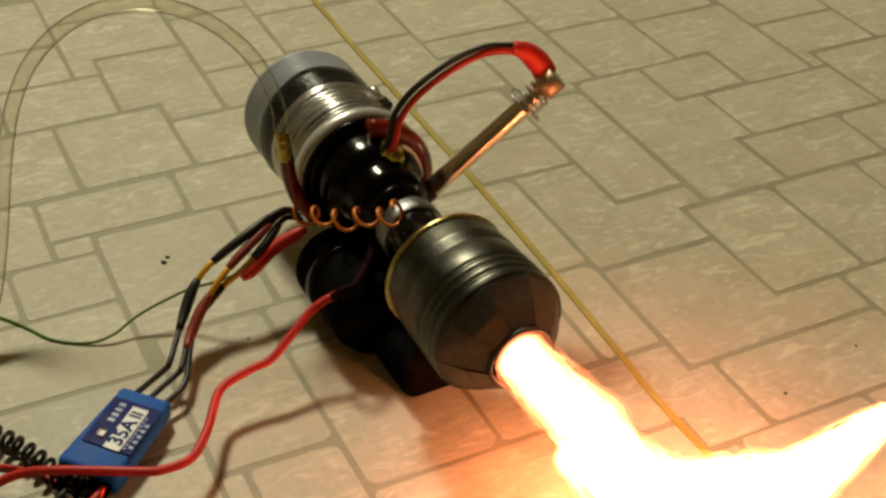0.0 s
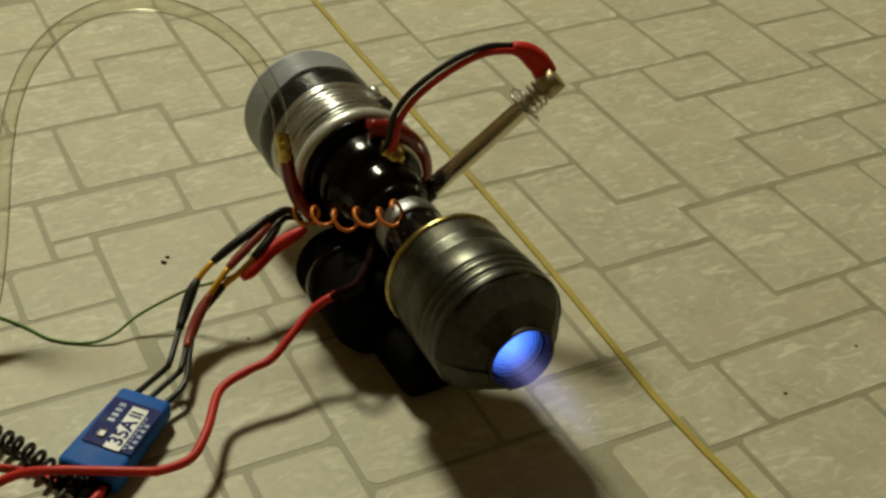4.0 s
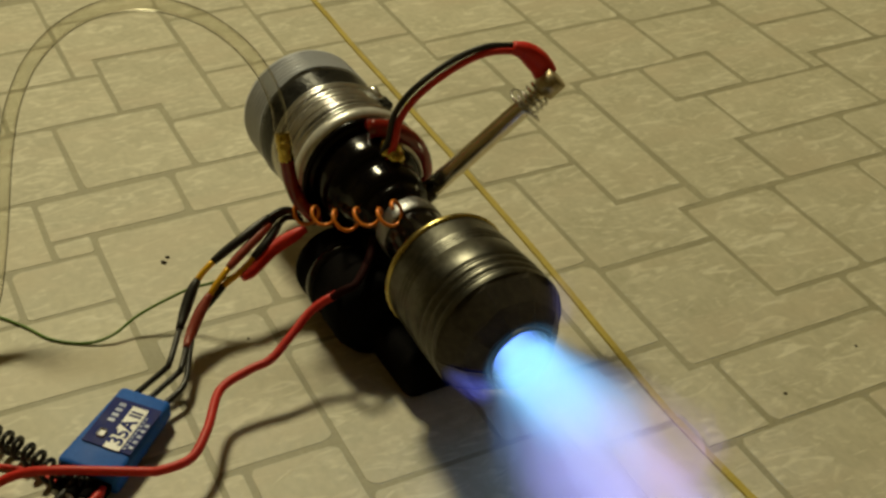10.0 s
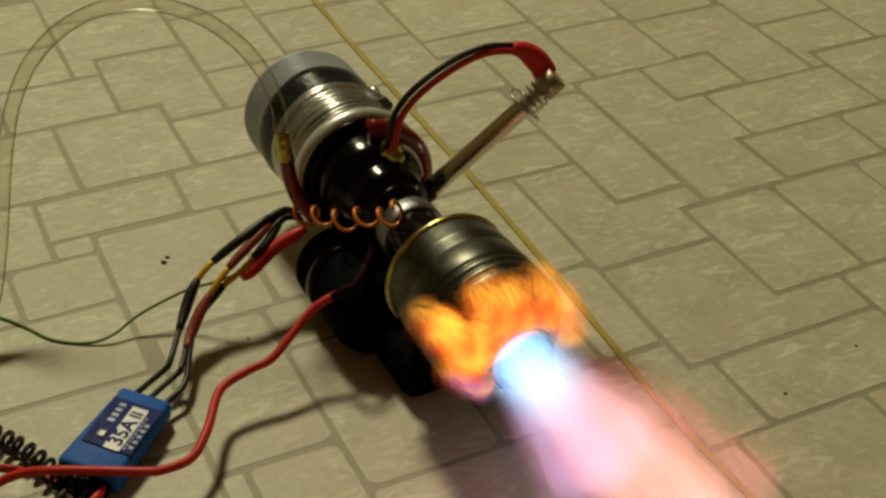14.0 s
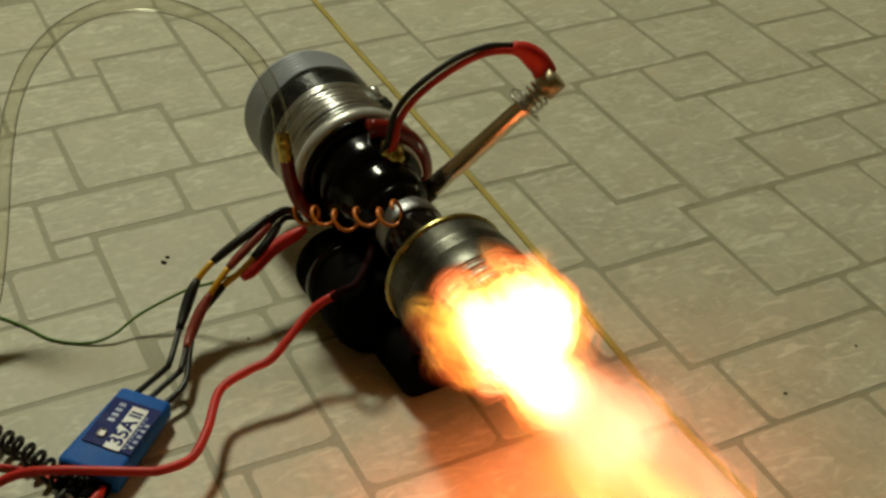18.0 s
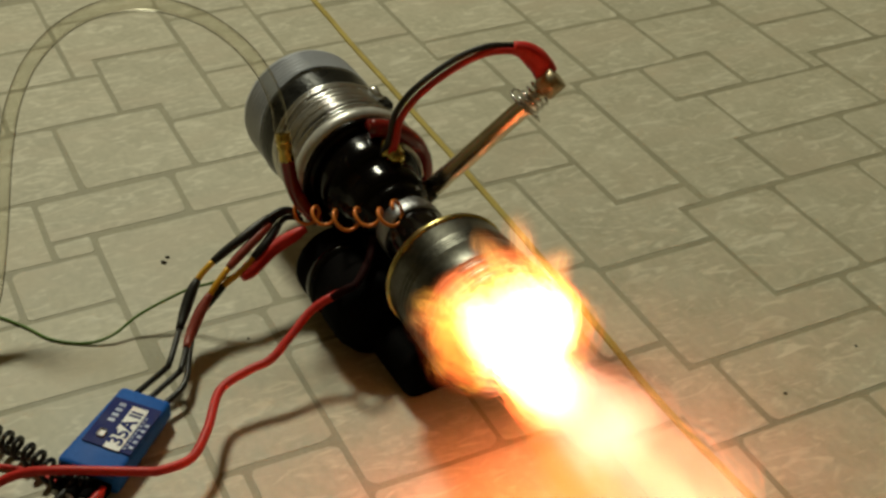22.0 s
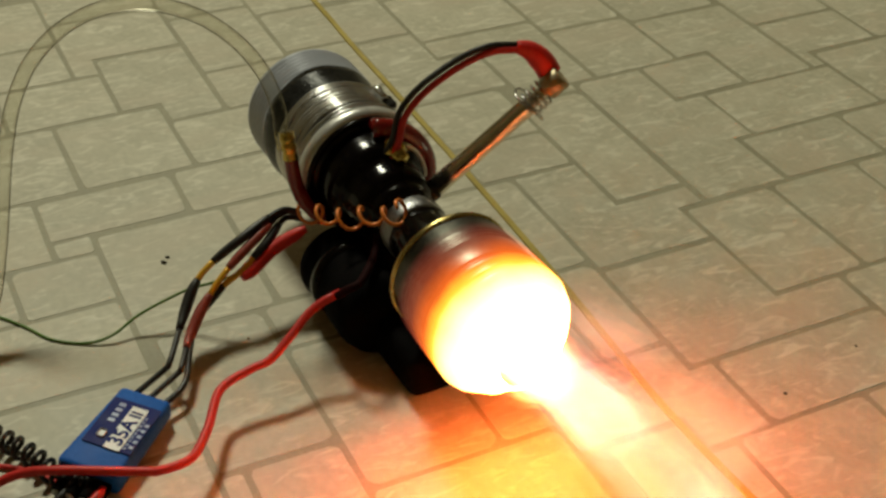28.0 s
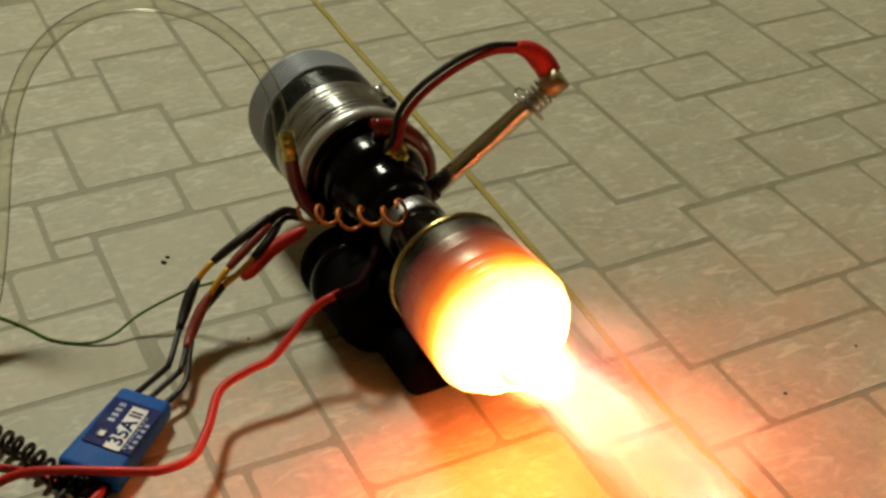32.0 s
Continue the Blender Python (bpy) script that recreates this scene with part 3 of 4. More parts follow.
def speed_controller():
    ob = thing("speed_controller", pose(0.0659, 0.4801, 0.0026, 0.9, 4, -44.8), "blue shrink-wrapped electronic speed controller marked 35A", "electronics")
    bm = box(0.0296, 0.056, 0.0128, (0, 0.003, 0.0062), 0.0026, 3)
    for v in bm.verts:
        if v.co.y > 0.022:
            v.co.z *= 0.88
            v.co.x *= 0.93
        if v.co.y < -0.005:
            v.co.x = v.co.x * (1 - 4.0 * (v.co.y + 0.005)) - 0.03 * (-0.005 - v.co.y)
        v.co.z += 0.0003 * noise.noise(v.co * 90)
    part("body", bm, ESC_BLUE, ob)
    label = part("label", box(0.0258, 0.0315, 0.0004, (0.0012, 0.0055, 0.01278), 0.0001, 1), LABEL_NAVY, ob, "dark blue printed label", smooth=False)
    part("white_band", box(0.0086, 0.0290, 0.0003, (0.0040, 0.0040, 0.01312), 0.0001, 1), WHITE, label, smooth=False)
    lettering("35A", 0.0104, LABEL_NAVY, label, pose(0.0040, 0.0010, 0.01335, 0, 0, 90))
    for k in range(2):
        part("label_bar", box(0.0062, 0.0011, 0.0003, (0.0040, 0.0125 + 0.0022 * k, 0.01335)), LABEL_NAVY, label, smooth=False)
    for k in range(4):
        part("label_bar", box(0.0034, 0.0021, 0.0003, (-0.0054, 0.0065 + 0.0036 * k, 0.01312)), PALE_BLUE, label, smooth=False)
    part("label_mark", box(0.0040, 0.0048, 0.0003, (-0.0050, -0.0030, 0.01312), 0.001, 2), WHITE, label, smooth=False)
    for k in range(9):
        part("label_bar", box(0.0012, 0.0014, 0.0003, (0.0096, -0.0075 + 0.0026 * k, 0.01312)), PALE_BLUE, label, smooth=False)
    for k in range(5):
        part("label_bar", box(0.0022, 0.0018, 0.0003, (0.0122, -0.0060 + 0.0038 * k, 0.01312)), PALE_BLUE, label, smooth=False)
    # open lower end: dark board with small silver capacitors
    part("board", box(0.0250, 0.010, 0.0045, (0, -0.0275, 0.0052), 0.0005, 1), RUBBER, ob, "dark circuit board end")
    for k, x in enumerate((-0.0085, -0.0015, 0.0055)):
        cap = part("capacitor", lathe([(0.0, -0.0265), (0.0029, -0.0265), (0.0031, -0.0285), (0.0031, -0.0370), (0.0027, -0.0385), (0.0, -0.0385)], 20, (x, 0, 0.0060 + 0.0004 * k)), RUBBER, ob, "small black capacitor with a silver end")
        part("capacitor_top", lathe([(0.0, -0.0388), (0.0024, -0.0386), (0.0027, -0.0380)], 20, (x, 0, 0.0060 + 0.0004 * k)), ALU, cap)
    part("battery_lead", tube(curve_points(mm((10, -28, 6), (10, -36, 7), (6, -48, 4), (4, -62, 2.6))), 0.0023, 12), WIRE_RED, ob, "red battery wire")
    part("ground_lead", tube(curve_points(mm((-4, -28, 6), (-5, -38, 6), (-9, -50, 3), (-12, -64, 2.6))), 0.0022, 12), WIRE_BLACK, ob, "black battery wire")


def coiled_cable():
    line = curve_points(mm((-40, 516, 6), (-10, 520, 6), (12, 513, 6), (21, 502, 6), (29, 488, 6), (35, 473, 6.5), (42, 462, 6.5), (46, 458, 6)), 40)
    out, n = [], len(line)
    for i, p in enumerate(line):
        t = (line[min(i + 1, n - 1)] - line[max(i - 1, 0)]).normalized()
        s = t.cross(Vector((0, 0, 1))).normalized()
        u = s.cross(t)
        a = 2 * math.pi * 15 * i / n
        out.append(p + 0.0046 * (math.cos(a) * u + math.sin(a) * s))
    ob = tagged(part("coiled_cable", tube(out, 0.0013, 8), WIRE_BLACK), "black coiled servo cable beside the speed controller", "cable")
    part("inner_strand", tube(curve_points(mm((-40, 508, 2), (-5, 503, 1.6), (15, 493, 1.6), (26, 484, 2), (36, 470, 3))), 0.0012, 8), WIRE_RED, ob, "dull red strand")


speed_controller()
coiled_cable()


def crumb(x, y, size):
    bm = bmesh.new()
    bmesh.ops.create_icosphere(bm, subdivisions=2, radius=size)
    for v in bm.verts:
        v.co *= 1 + 0.5 * noise.noise(v.co * 900 + Vector((x, y, 0)))
        v.co.x *= 1.5
        v.co.z = max(v.co.z * 0.6, -0.3 * size) + 0.3 * size
    ob = part("crumb", bm, DIRT)
    ob.matrix_world = pose(x, y, 0, 0, 0, x * 900)
    tagged(ob, "dark crumb of dirt on the vinyl floor", "dirt", "crumbs")


for x, y, s in ((0.1300, 0.6225, 0.0014), (0.1335, 0.6265, 0.0011), (0.3895, 0.3802, 0.0008), (0.4484, 0.3952, 0.0007), (0.1521, 0.5368, 0.0007)):
    crumb(x, y, s)

def yellow_strip():
    """A limp flat strip that wanders a few millimetres off the straight."""
    line = curve_points(mm((336, 180, 0), (332, 270, 0), (328.3, 340, 0), (326.6, 372, 0), (326.3, 411, 0), (327.6, 440, 0), (329, 472, 0), (330.6, 510, 0), (332, 560, 0), (333.4, 650, 0), (334, 760, 0), (334, 830, 0), (335.5, 900, 0), (337, 1100, 0), (338, 1420, 0)), 8)
    bm = bmesh.new()
    rows = [[bm.verts.new((p.x + dx, p.y, z)) for dx, z in ((-0.0021, 0.0002), (-0.0018, 0.0012), (0.0018, 0.0012), (0.0021, 0.0002))] for p in line]
    for p, q in zip(rows, rows[1:]):
        for j in range(3):
            bm.faces.new((p[j], p[j + 1], q[j + 1], q[j]))
        bm.faces.new((p[3], p[0], q[0], q[3]))
    bm.faces.new(rows[0])
    bm.faces.new(rows[-1][::-1])
    bmesh.ops.recalc_face_normals(bm, faces=bm.faces)
    tagged(part("yellow_strip", bm, YELLOW, smooth=False), "thin yellow plastic strip laid over the floor", "strip")


yellow_strip()

# ---- flames: clear glowing pieces that come out of the engine and go back ----
def lick(name, parent, length, r0, r1, material, shells=8, rough=0.2, seed=0, nose=0.3, way=-1, label="", core=0.8):
    """A tongue of burning gas along y from its origin: one skin folded to and fro, layer within layer."""
    bm = bmesh.new()
    seg, rows = 26, 14
    rings = []
    for k in range(shells):
        s = 1.0 - core * k / (shells - 1)
        for i in (range(rows + 1) if k % 2 == 0 else range(rows, -1, -1)):
            t = i / rows
            r = (r0 + (r1 - r0) * t) * s
            r *= (t / 0.07) ** 0.5 if t < 0.07 else 1.0
            if t > 1 - nose:
                r *= max(0.0004, 1 - ((t - 1 + nose) / nose) ** 2) ** 0.5
            ring = []
            for j in range(seg):
                a = 2 * math.pi * j / seg
                q = Vector((math.cos(a) * 1.5 + seed * 7.1, t * length * 55 + k * 0.8, math.sin(a) * 1.5 + k * 0.5))
                rr = max(0.0001, r * (1 + rough * (0.5 + t) * noise.fractal(q, 0.8, 2.0, 3)))
                ring.append(bm.verts.new((rr * math.cos(a), way * t * length * (0.82 + 0.18 * s), rr * math.sin(a))))
            rings.append(ring)
    for a, b in zip(rings, rings[1:]):
        for j in range(seg):
            bm.faces.new((a[j], a[(j + 1) % seg], b[(j + 1) % seg], b[j]))
    return part(name, bm, material, parent, label)


flame = thing("exhaust_flame", ENGINE, "flame that streams from the nozzle of the model engine", "flame")
fireball = thing("fireball", ENGINE, "orange fireball licking round the front of the can", "flame")
STATES = []


def burn(ob, spans, length, shake=0.0015, seed=1, way=-1, store=None):
    """spans: (start, end, pose); in between the piece waits in the engine's hollow body."""
    STATES.append((ob, spans, shake, seed, store or pose(0, 0.110 - way * length / 2, AXIS)))


def jet(y, z=AXIS, x=0.0, rx=0.0, rz=0.0, ry=0.0):
    return pose(x, y, z, rx, ry, rz)


def fire(name, spans, inner, outer, power, length, r0, r1, rough=0.2, seed=0, nose=0.3, shake=0.0015, parent=flame, way=-1, patch=40.0, floor=0.2, fade=0.75, light=False, shells=8, edge=0.35, rise=0.04, veil=0.0, label="", core=0.8, torn=False):
    m = glow(name, inner, outer, power, length, r0, r1, way, patch, floor, fade, light, edge, rise, veil, torn)
    burn(lick(name, parent, length, r0, r1, m, shells, rough, seed, nose, way, label, core), spans, length, shake, seed, way)


WHITE_HOT, ORANGE_HOT = (1.0, 0.23, 0.080), (1.0, 0.19, 0.032)
PALE_HOT, PEACH_HOT = (1.0, 0.33, 0.15), (1.0, 0.24, 0.08)
# blue gas jet
fire("blue_core", [(2.1, 3.3, jet(-0.068)), (3.3, 5.2, jet(-0.069)), (5.2, 15.6, jet(-0.087))], (0.08, 0.22, 1.0), (0.06, 0.17, 1.0), 0.28, 0.034, 0.0165, 0.0180, 0.05, 1, 0.35, 0.0008, floor=0.85, shells=8, edge=0.6, label="bright blue root of the flame")
fire("faint_tail", [(1.9, 5.3, jet(-0.092, AXIS - 0.002, -0.002, 5, 7))], (0.42, 0.40, 1.0), (0.36, 0.34, 1.0), 0.036, 0.074, 0.0135, 0.0150, 0.25, 61, 0.5, 0.0015, fade=0.25, floor=0.6, edge=0.2, rise=0.15)
fire("cyan_root", [(5.3, 11.6, jet(-0.106))], (0.14, 0.50, 1.0), (0.12, 0.42, 1.0), 0.135, 0.060, 0.0185, 0.0270, 0.06, 2, 0.5, 0.001, fade=0.3, floor=0.85, edge=0.5, core=0.5, veil=0.06)
fire("cyan_root", [(6.3, 10.4, jet(-0.107, AXIS, 0.004, 0, 12))], (0.18, 0.50, 1.0), (0.16, 0.42, 1.0), 0.120, 0.070, 0.0160, 0.0280, 0.08, 32, 0.5, 0.001, fade=0.4, floor=0.85, edge=0.5, core=0.5, rise=0.1, veil=0.06)
fire("cyan_root", [(6.3, 9.4, jet(-0.107, AXIS, -0.004, 0, -6))], (0.18, 0.50, 1.0), (0.16, 0.42, 1.0), 0.128, 0.075, 0.0150, 0.0280, 0.08, 33, 0.5, 0.001, fade=0.4, floor=0.85, edge=0.5, core=0.5, rise=0.1, veil=0.06)
fire("cyan_ball", [(6.6, 15.7, jet(-0.100, AXIS - 0.001, 0.001))], (0.30, 0.74, 1.0), (0.14, 0.48, 1.0), 0.150, 0.060, 0.0225, 0.0262, 0.05, 62, 0.6, 0.0008, fade=0.25, floor=0.85, edge=0.55, rise=0.14, core=0.6, veil=0.06)
fire("violet_plume", [(5.4, 6.7, jet(-0.116, AXIS, 0.002, 0, 4))], (0.62, 0.58, 1.0), (0.46, 0.42, 1.0), 0.110, 0.090, 0.0175, 0.0295, 0.2, 94, 0.3, 0.002, fade=0.9, floor=0.7, edge=0.35, rise=0.30, core=0.6, veil=0.05)
fire("white_root", [(10.3, 15.6, jet(-0.0965, AXIS, 0.001))], (0.55, 0.88, 1.0), (0.34, 0.66, 1.0), 0.255, 0.048, 0.0235, 0.0235, 0.08, 22, 0.5, 0.001, fade=0.25, floor=0.8, edge=0.4, rise=0.15, veil=0.06)
fire("pale_plume", [(5.3, 11.4, jet(-0.120))], (0.36, 0.50, 1.0), (0.32, 0.40, 1.0), 0.123, 0.080, 0.0210, 0.0300, 0.12, 3, 0.3, 0.0015, fade=0.6, floor=0.8, edge=0.5, rise=0.50, core=0.5, veil=0.06)
fire("lilac_tail", [(5.6, 11.6, jet(-0.155, AXIS - 0.004, 0.002, 0, 3))], (0.50, 0.46, 1.0), (0.44, 0.40, 1.0), 0.109, 0.080, 0.0260, 0.0300, 0.12, 4, 0.3, 0.003, fade=0.95, floor=0.7, edge=0.45, rise=0.50, core=0.5, veil=0.05)
fire("lilac_tail", [(6.4, 12.6, jet(-0.135, AXIS - 0.004, -0.007, 0, -6))], (0.34, 0.40, 1.0), (0.32, 0.34, 1.0), 0.102, 0.080, 0.0210, 0.0295, 0.16, 24, 0.3, 0.003, fade=0.9, floor=0.7, edge=0.4, rise=0.40, core=0.5, veil=0.05)
fire("lilac_tail", [(6.4, 9.6, jet(-0.124, AXIS - 0.004, 0.012, 0, 14))], (0.46, 0.48, 1.0), (0.44, 0.42, 1.0), 0.123, 0.080, 0.0190, 0.0295, 0.16, 5, 0.4, 0.003, fade=0.7, floor=0.7, edge=0.45, rise=0.40, core=0.5, veil=0.05)
fire("lilac_tail", [(6.2, 9.3, jet(-0.155, AXIS - 0.006, 0.022, 0, 14))], (0.54, 0.48, 1.0), (0.50, 0.43, 0.95), 0.109, 0.080, 0.0250, 0.0300, 0.2, 35, 0.3, 0.003, fade=0.95, floor=0.7, edge=0.4, rise=0.40, core=0.5, veil=0.05)
fire("cyan_root", [(7.7, 10.7, jet(-0.104, AXIS - 0.003, -0.006, 0, -20))], (0.20, 0.46, 1.0), (0.16, 0.36, 1.0), 0.060, 0.080, 0.0160, 0.0270, 0.1, 95, 0.5, 0.001, fade=0.3, floor=0.8, edge=0.3, core=0.6, rise=0.1, veil=0.05)
fire("lilac_tail", [(8.2, 10.7, jet(-0.140, AXIS - 0.004, -0.018, 0, -10))], (0.36, 0.38, 1.0), (0.30, 0.32, 1.0), 0.055, 0.080, 0.0210, 0.0280, 0.2, 96, 0.3, 0.003, fade=0.9, floor=0.6, edge=0.25, rise=0.40, core=0.6, veil=0.04)
fire("mauve_tail", [(9.3, 10.8, jet(-0.128, AXIS - 0.004, 0.014, 0, 12))], (0.62, 0.50, 0.90), (0.55, 0.42, 0.75), 0.068, 0.080, 0.0200, 0.0300, 0.25, 63, 0.3, 0.003, fade=0.8, floor=0.5, edge=0.2, rise=0.40, core=0.6, veil=0.05)
fire("lilac_tail", [(7.9, 9.9, jet(-0.130, AXIS - 0.008, 0.026, 0, 34))], (0.46, 0.40, 0.9), (0.46, 0.38, 0.8), 0.072, 0.080, 0.0150, 0.0270, 0.3, 25, 0.4, 0.004, fade=0.3, floor=0.6, edge=0.2, rise=0.40, core=0.6, veil=0.05)
fire("white_plume", [(6.3, 7.8, jet(-0.114, AXIS, 0.006, 0, 7))], (0.80, 0.85, 1.0), (0.55, 0.55, 1.0), 0.150, 0.080, 0.0170, 0.0295, 0.2, 15, 0.3, 0.003, fade=0.9, floor=0.7, edge=0.35, rise=0.35, veil=0.05)
fire("white_plume", [(6.4, 7.8, jet(-0.165, AXIS - 0.004, 0.015, 0, 10))], (0.85, 0.82, 1.0), (0.6, 0.55, 1.0), 0.150, 0.080, 0.0240, 0.0300, 0.25, 16, 0.3, 0.003, fade=0.95, floor=0.7, edge=0.35, rise=0.35, veil=0.05)
fire("lilac_tongue", [(1.7, 2.05, jet(-0.090, AXIS - 0.002, -0.002, 3, 17)), (2.3, 3.4, jet(-0.092, AXIS - 0.002, -0.002, 4, 12))], (0.78, 0.70, 1.0), (0.45, 0.39, 1.0), 0.19, 0.068, 0.0100, 0.0085, 0.6, 6, 0.3, 0.002, fade=0.6, edge=0.45, floor=0.4)
fire("lilac_pink_tail", [(11.3, 13.2, jet(-0.112, AXIS, 0.003, 0, 3))], (0.80, 0.58, 0.95), (0.86, 0.46, 0.80), 0.132, 0.080, 0.0195, 0.0300, 0.12, 64, 0.3, 0.002, fade=0.8, floor=0.7, edge=0.45, rise=0.38, core=0.5, veil=0.06)
fire("lilac_pink_tail", [(11.3, 13.0, jet(-0.150, AXIS - 0.002, 0.006, 0, 6))], (0.86, 0.62, 0.92), (0.90, 0.44, 0.62), 0.155, 0.080, 0.0255, 0.0300, 0.14, 65, 0.3, 0.003, fade=0.95, floor=0.7, edge=0.45, rise=0.38, core=0.5, veil=0.06)
fire("pink_tail", [(12.9, 16.0, jet(-0.112, AXIS, 0.003, 0, 3))], (0.95, 0.50, 0.66), (1.0, 0.42, 0.46), 0.156, 0.080, 0.0195, 0.0300, 0.12, 7, 0.3, 0.002, fade=0.8, floor=0.75, edge=0.5, rise=0.38, core=0.5, veil=0.06)
fire("pink_tail", [(11.4, 16.0, jet(-0.112, AXIS - 0.002, -0.004, 0, -4))], (0.82, 0.48, 0.86), (0.90, 0.40, 0.70), 0.117, 0.080, 0.0175, 0.0290, 0.14, 47, 0.3, 0.002, fade=0.85, floor=0.75, edge=0.45, rise=0.38, core=0.5, veil=0.06)
fire("pink_tail", [(12.9, 16.0, jet(-0.150, AXIS - 0.002, 0.004, 0, 4))], (1.0, 0.52, 0.48), (1.0, 0.40, 0.32), 0.182, 0.080, 0.0255, 0.0300, 0.14, 17, 0.3, 0.003, fade=0.95, floor=0.75, edge=0.45, rise=0.38, core=0.5, veil=0.06)
fire("rose_tail", [(11.6, 16.0, jet(-0.116, AXIS, 0.012, 0, 15))], (1.0, 0.34, 0.34), (1.0, 0.22, 0.16), 0.085, 0.080, 0.0170, 0.0300, 0.35, 27, 0.4, 0.003, fade=0.8, floor=0.4, edge=0.25, rise=0.30, core=0.6, veil=0.06, patch=55)
fire("rose_tail", [(11.8, 16.0, jet(-0.150, AXIS - 0.004, 0.024, 0, 12))], (1.0, 0.36, 0.32), (1.0, 0.24, 0.16), 0.098, 0.080, 0.0240, 0.0300, 0.35, 37, 0.4, 0.003, fade=0.95, floor=0.4, edge=0.25, rise=0.38, core=0.6, veil=0.06, patch=55)
fire("peach_tail", [(10.75, 11.4, jet(-0.120, AXIS, 0.006, 0, 8))], (1.0, 0.62, 0.40), (1.0, 0.48, 0.36), 0.270, 0.080, 0.0185, 0.0290, 0.25, 66, 0.4, 0.002, fade=0.85, floor=0.6, edge=0.3, rise=0.45, core=0.6, veil=0.05)
fire("orange_tail", [(10.75, 11.4, jet(-0.152, AXIS - 0.004, 0.016, 0, 12))], (1.0, 0.54, 0.06), (1.0, 0.32, 0.02), 0.28, 0.080, 0.0215, 0.0285, 0.45, 28, 0.3, 0.003, fade=0.95, floor=0.6, edge=0.3, rise=0.35, core=0.6, veil=0.10)

# white and yellow flame
fire("white_hot_flame", [(0.0, 1.65, jet(-0.096, AXIS - 0.002, 0.000, 2, 4))], PALE_HOT, PEACH_HOT, 2.6, 0.078, 0.0150, 0.0205, 0.25, 58, 0.35, 0.0012, floor=0.8, light=True, fade=0.7, edge=0.5)
fire("white_hot_flame", [(15.5, 26.4, jet(-0.090)), (26.4, 32.0, jet(-0.071))], WHITE_HOT, ORANGE_HOT, 10.0, 0.058, 0.0185, 0.0235, 0.12, 8, 0.45, 0.0012, floor=0.8, light=True, fade=0.2, edge=0.25)
fire("white_hot_flame", [(0.0, 1.4, jet(-0.146, AXIS - 0.012, 0.006, 6, 12))], PALE_HOT, PEACH_HOT, 5.0, 0.068, 0.0200, 0.0265, 0.45, 9, 0.35, 0.003, floor=0.6, light=True, fade=0.95)
fire("white_hot_flame", [(0.0, 0.7, jet(-0.190, 0.045, 0.028, 0, 70)), (0.7, 1.2, jet(-0.190, 0.036, 0.022, -50, 50))], PALE_HOT, PEACH_HOT, 4.0, 0.066, 0.0205, 0.0160, 0.45, 10, 0.4, 0.004, floor=0.6, light=True, fade=0.9)
fire("white_hot_flame", [(0.0, 0.6, jet(-0.205, 0.045, 0.075, -30, 85))], PALE_HOT, PEACH_HOT, 5.0, 0.060, 0.0190, 0.0070, 0.45, 11, 0.4, 0.004, floor=0.6, light=True, fade=0.95)
fire("yellow_flame", [(15.6, 21.4, jet(-0.104, AXIS, 0.002, 0, 3))], (1.0, 0.48, 0.26), (1.0, 0.30, 0.10), 0.300, 0.080, 0.0200, 0.0300, 0.14, 12, 0.3, 0.0025, floor=0.7, light=True, fade=0.85, edge=0.45, rise=0.20, core=0.55, veil=0.06)
fire("yellow_flame", [(15.8, 21.6, jet(-0.150, AXIS - 0.004, -0.002, 0, 2))], (1.0, 0.44, 0.10), (1.0, 0.27, 0.04), 0.330, 0.080, 0.0245, 0.0295, 0.2, 13, 0.3, 0.003, floor=0.65, light=True, fade=0.95, edge=0.4, rise=0.30, core=0.55, veil=0.06)
fire("pale_flame", [(21.4, 26.4, jet(-0.104, AXIS, 0.002, 0, 3))], (1.0, 0.60, 0.38), (1.0, 0.40, 0.20), 0.260, 0.080, 0.0200, 0.0300, 0.14, 67, 0.3, 0.0025, floor=0.7, light=True, fade=0.85, edge=0.35, rise=0.20, core=0.6, veil=0.06)
fire("pale_flame", [(21.6, 26.4, jet(-0.150, AXIS - 0.004, 0.004, 0, 5))], (1.0, 0.56, 0.28), (1.0, 0.36, 0.14), 0.230, 0.080, 0.0245, 0.0295, 0.2, 68, 0.3, 0.003, floor=0.65, light=True, fade=0.95, edge=0.3, rise=0.30, core=0.6, veil=0.06)
# Extra emitter set back into the can, added to light the floor orange.
fire("white_hot_flame", [(21.6, 26.4, jet(-0.078, AXIS, 0.002, 0, 2))], WHITE_HOT, ORANGE_HOT, 26.0, 0.044, 0.0175, 0.0215, 0.12, 69, 0.45, 0.0012, floor=0.8, light=True, fade=0.2, edge=0.25)
fire("yellow_edge", [(21.6, 26.4, jet(-0.135, AXIS - 0.010, -0.008, 0, -4))], (1.0, 0.42, 0.06), (1.0, 0.26, 0.03), 0.110, 0.080, 0.0160, 0.0250, 0.25, 70, 0.3, 0.003, floor=0.5, fade=0.95, edge=0.25, rise=0.40, core=0.6, veil=0.05)
fire("orange_tail", [(15.8, 26.4, jet(-0.108, AXIS, 0.008, 0, 13))], (1.0, 0.46, 0.22), (1.0, 0.28, 0.11), 0.160, 0.080, 0.0180, 0.0300, 0.3, 29, 0.4, 0.004, floor=0.5, fade=0.8, edge=0.2, rise=0.30, core=0.6, veil=0.04, patch=50)
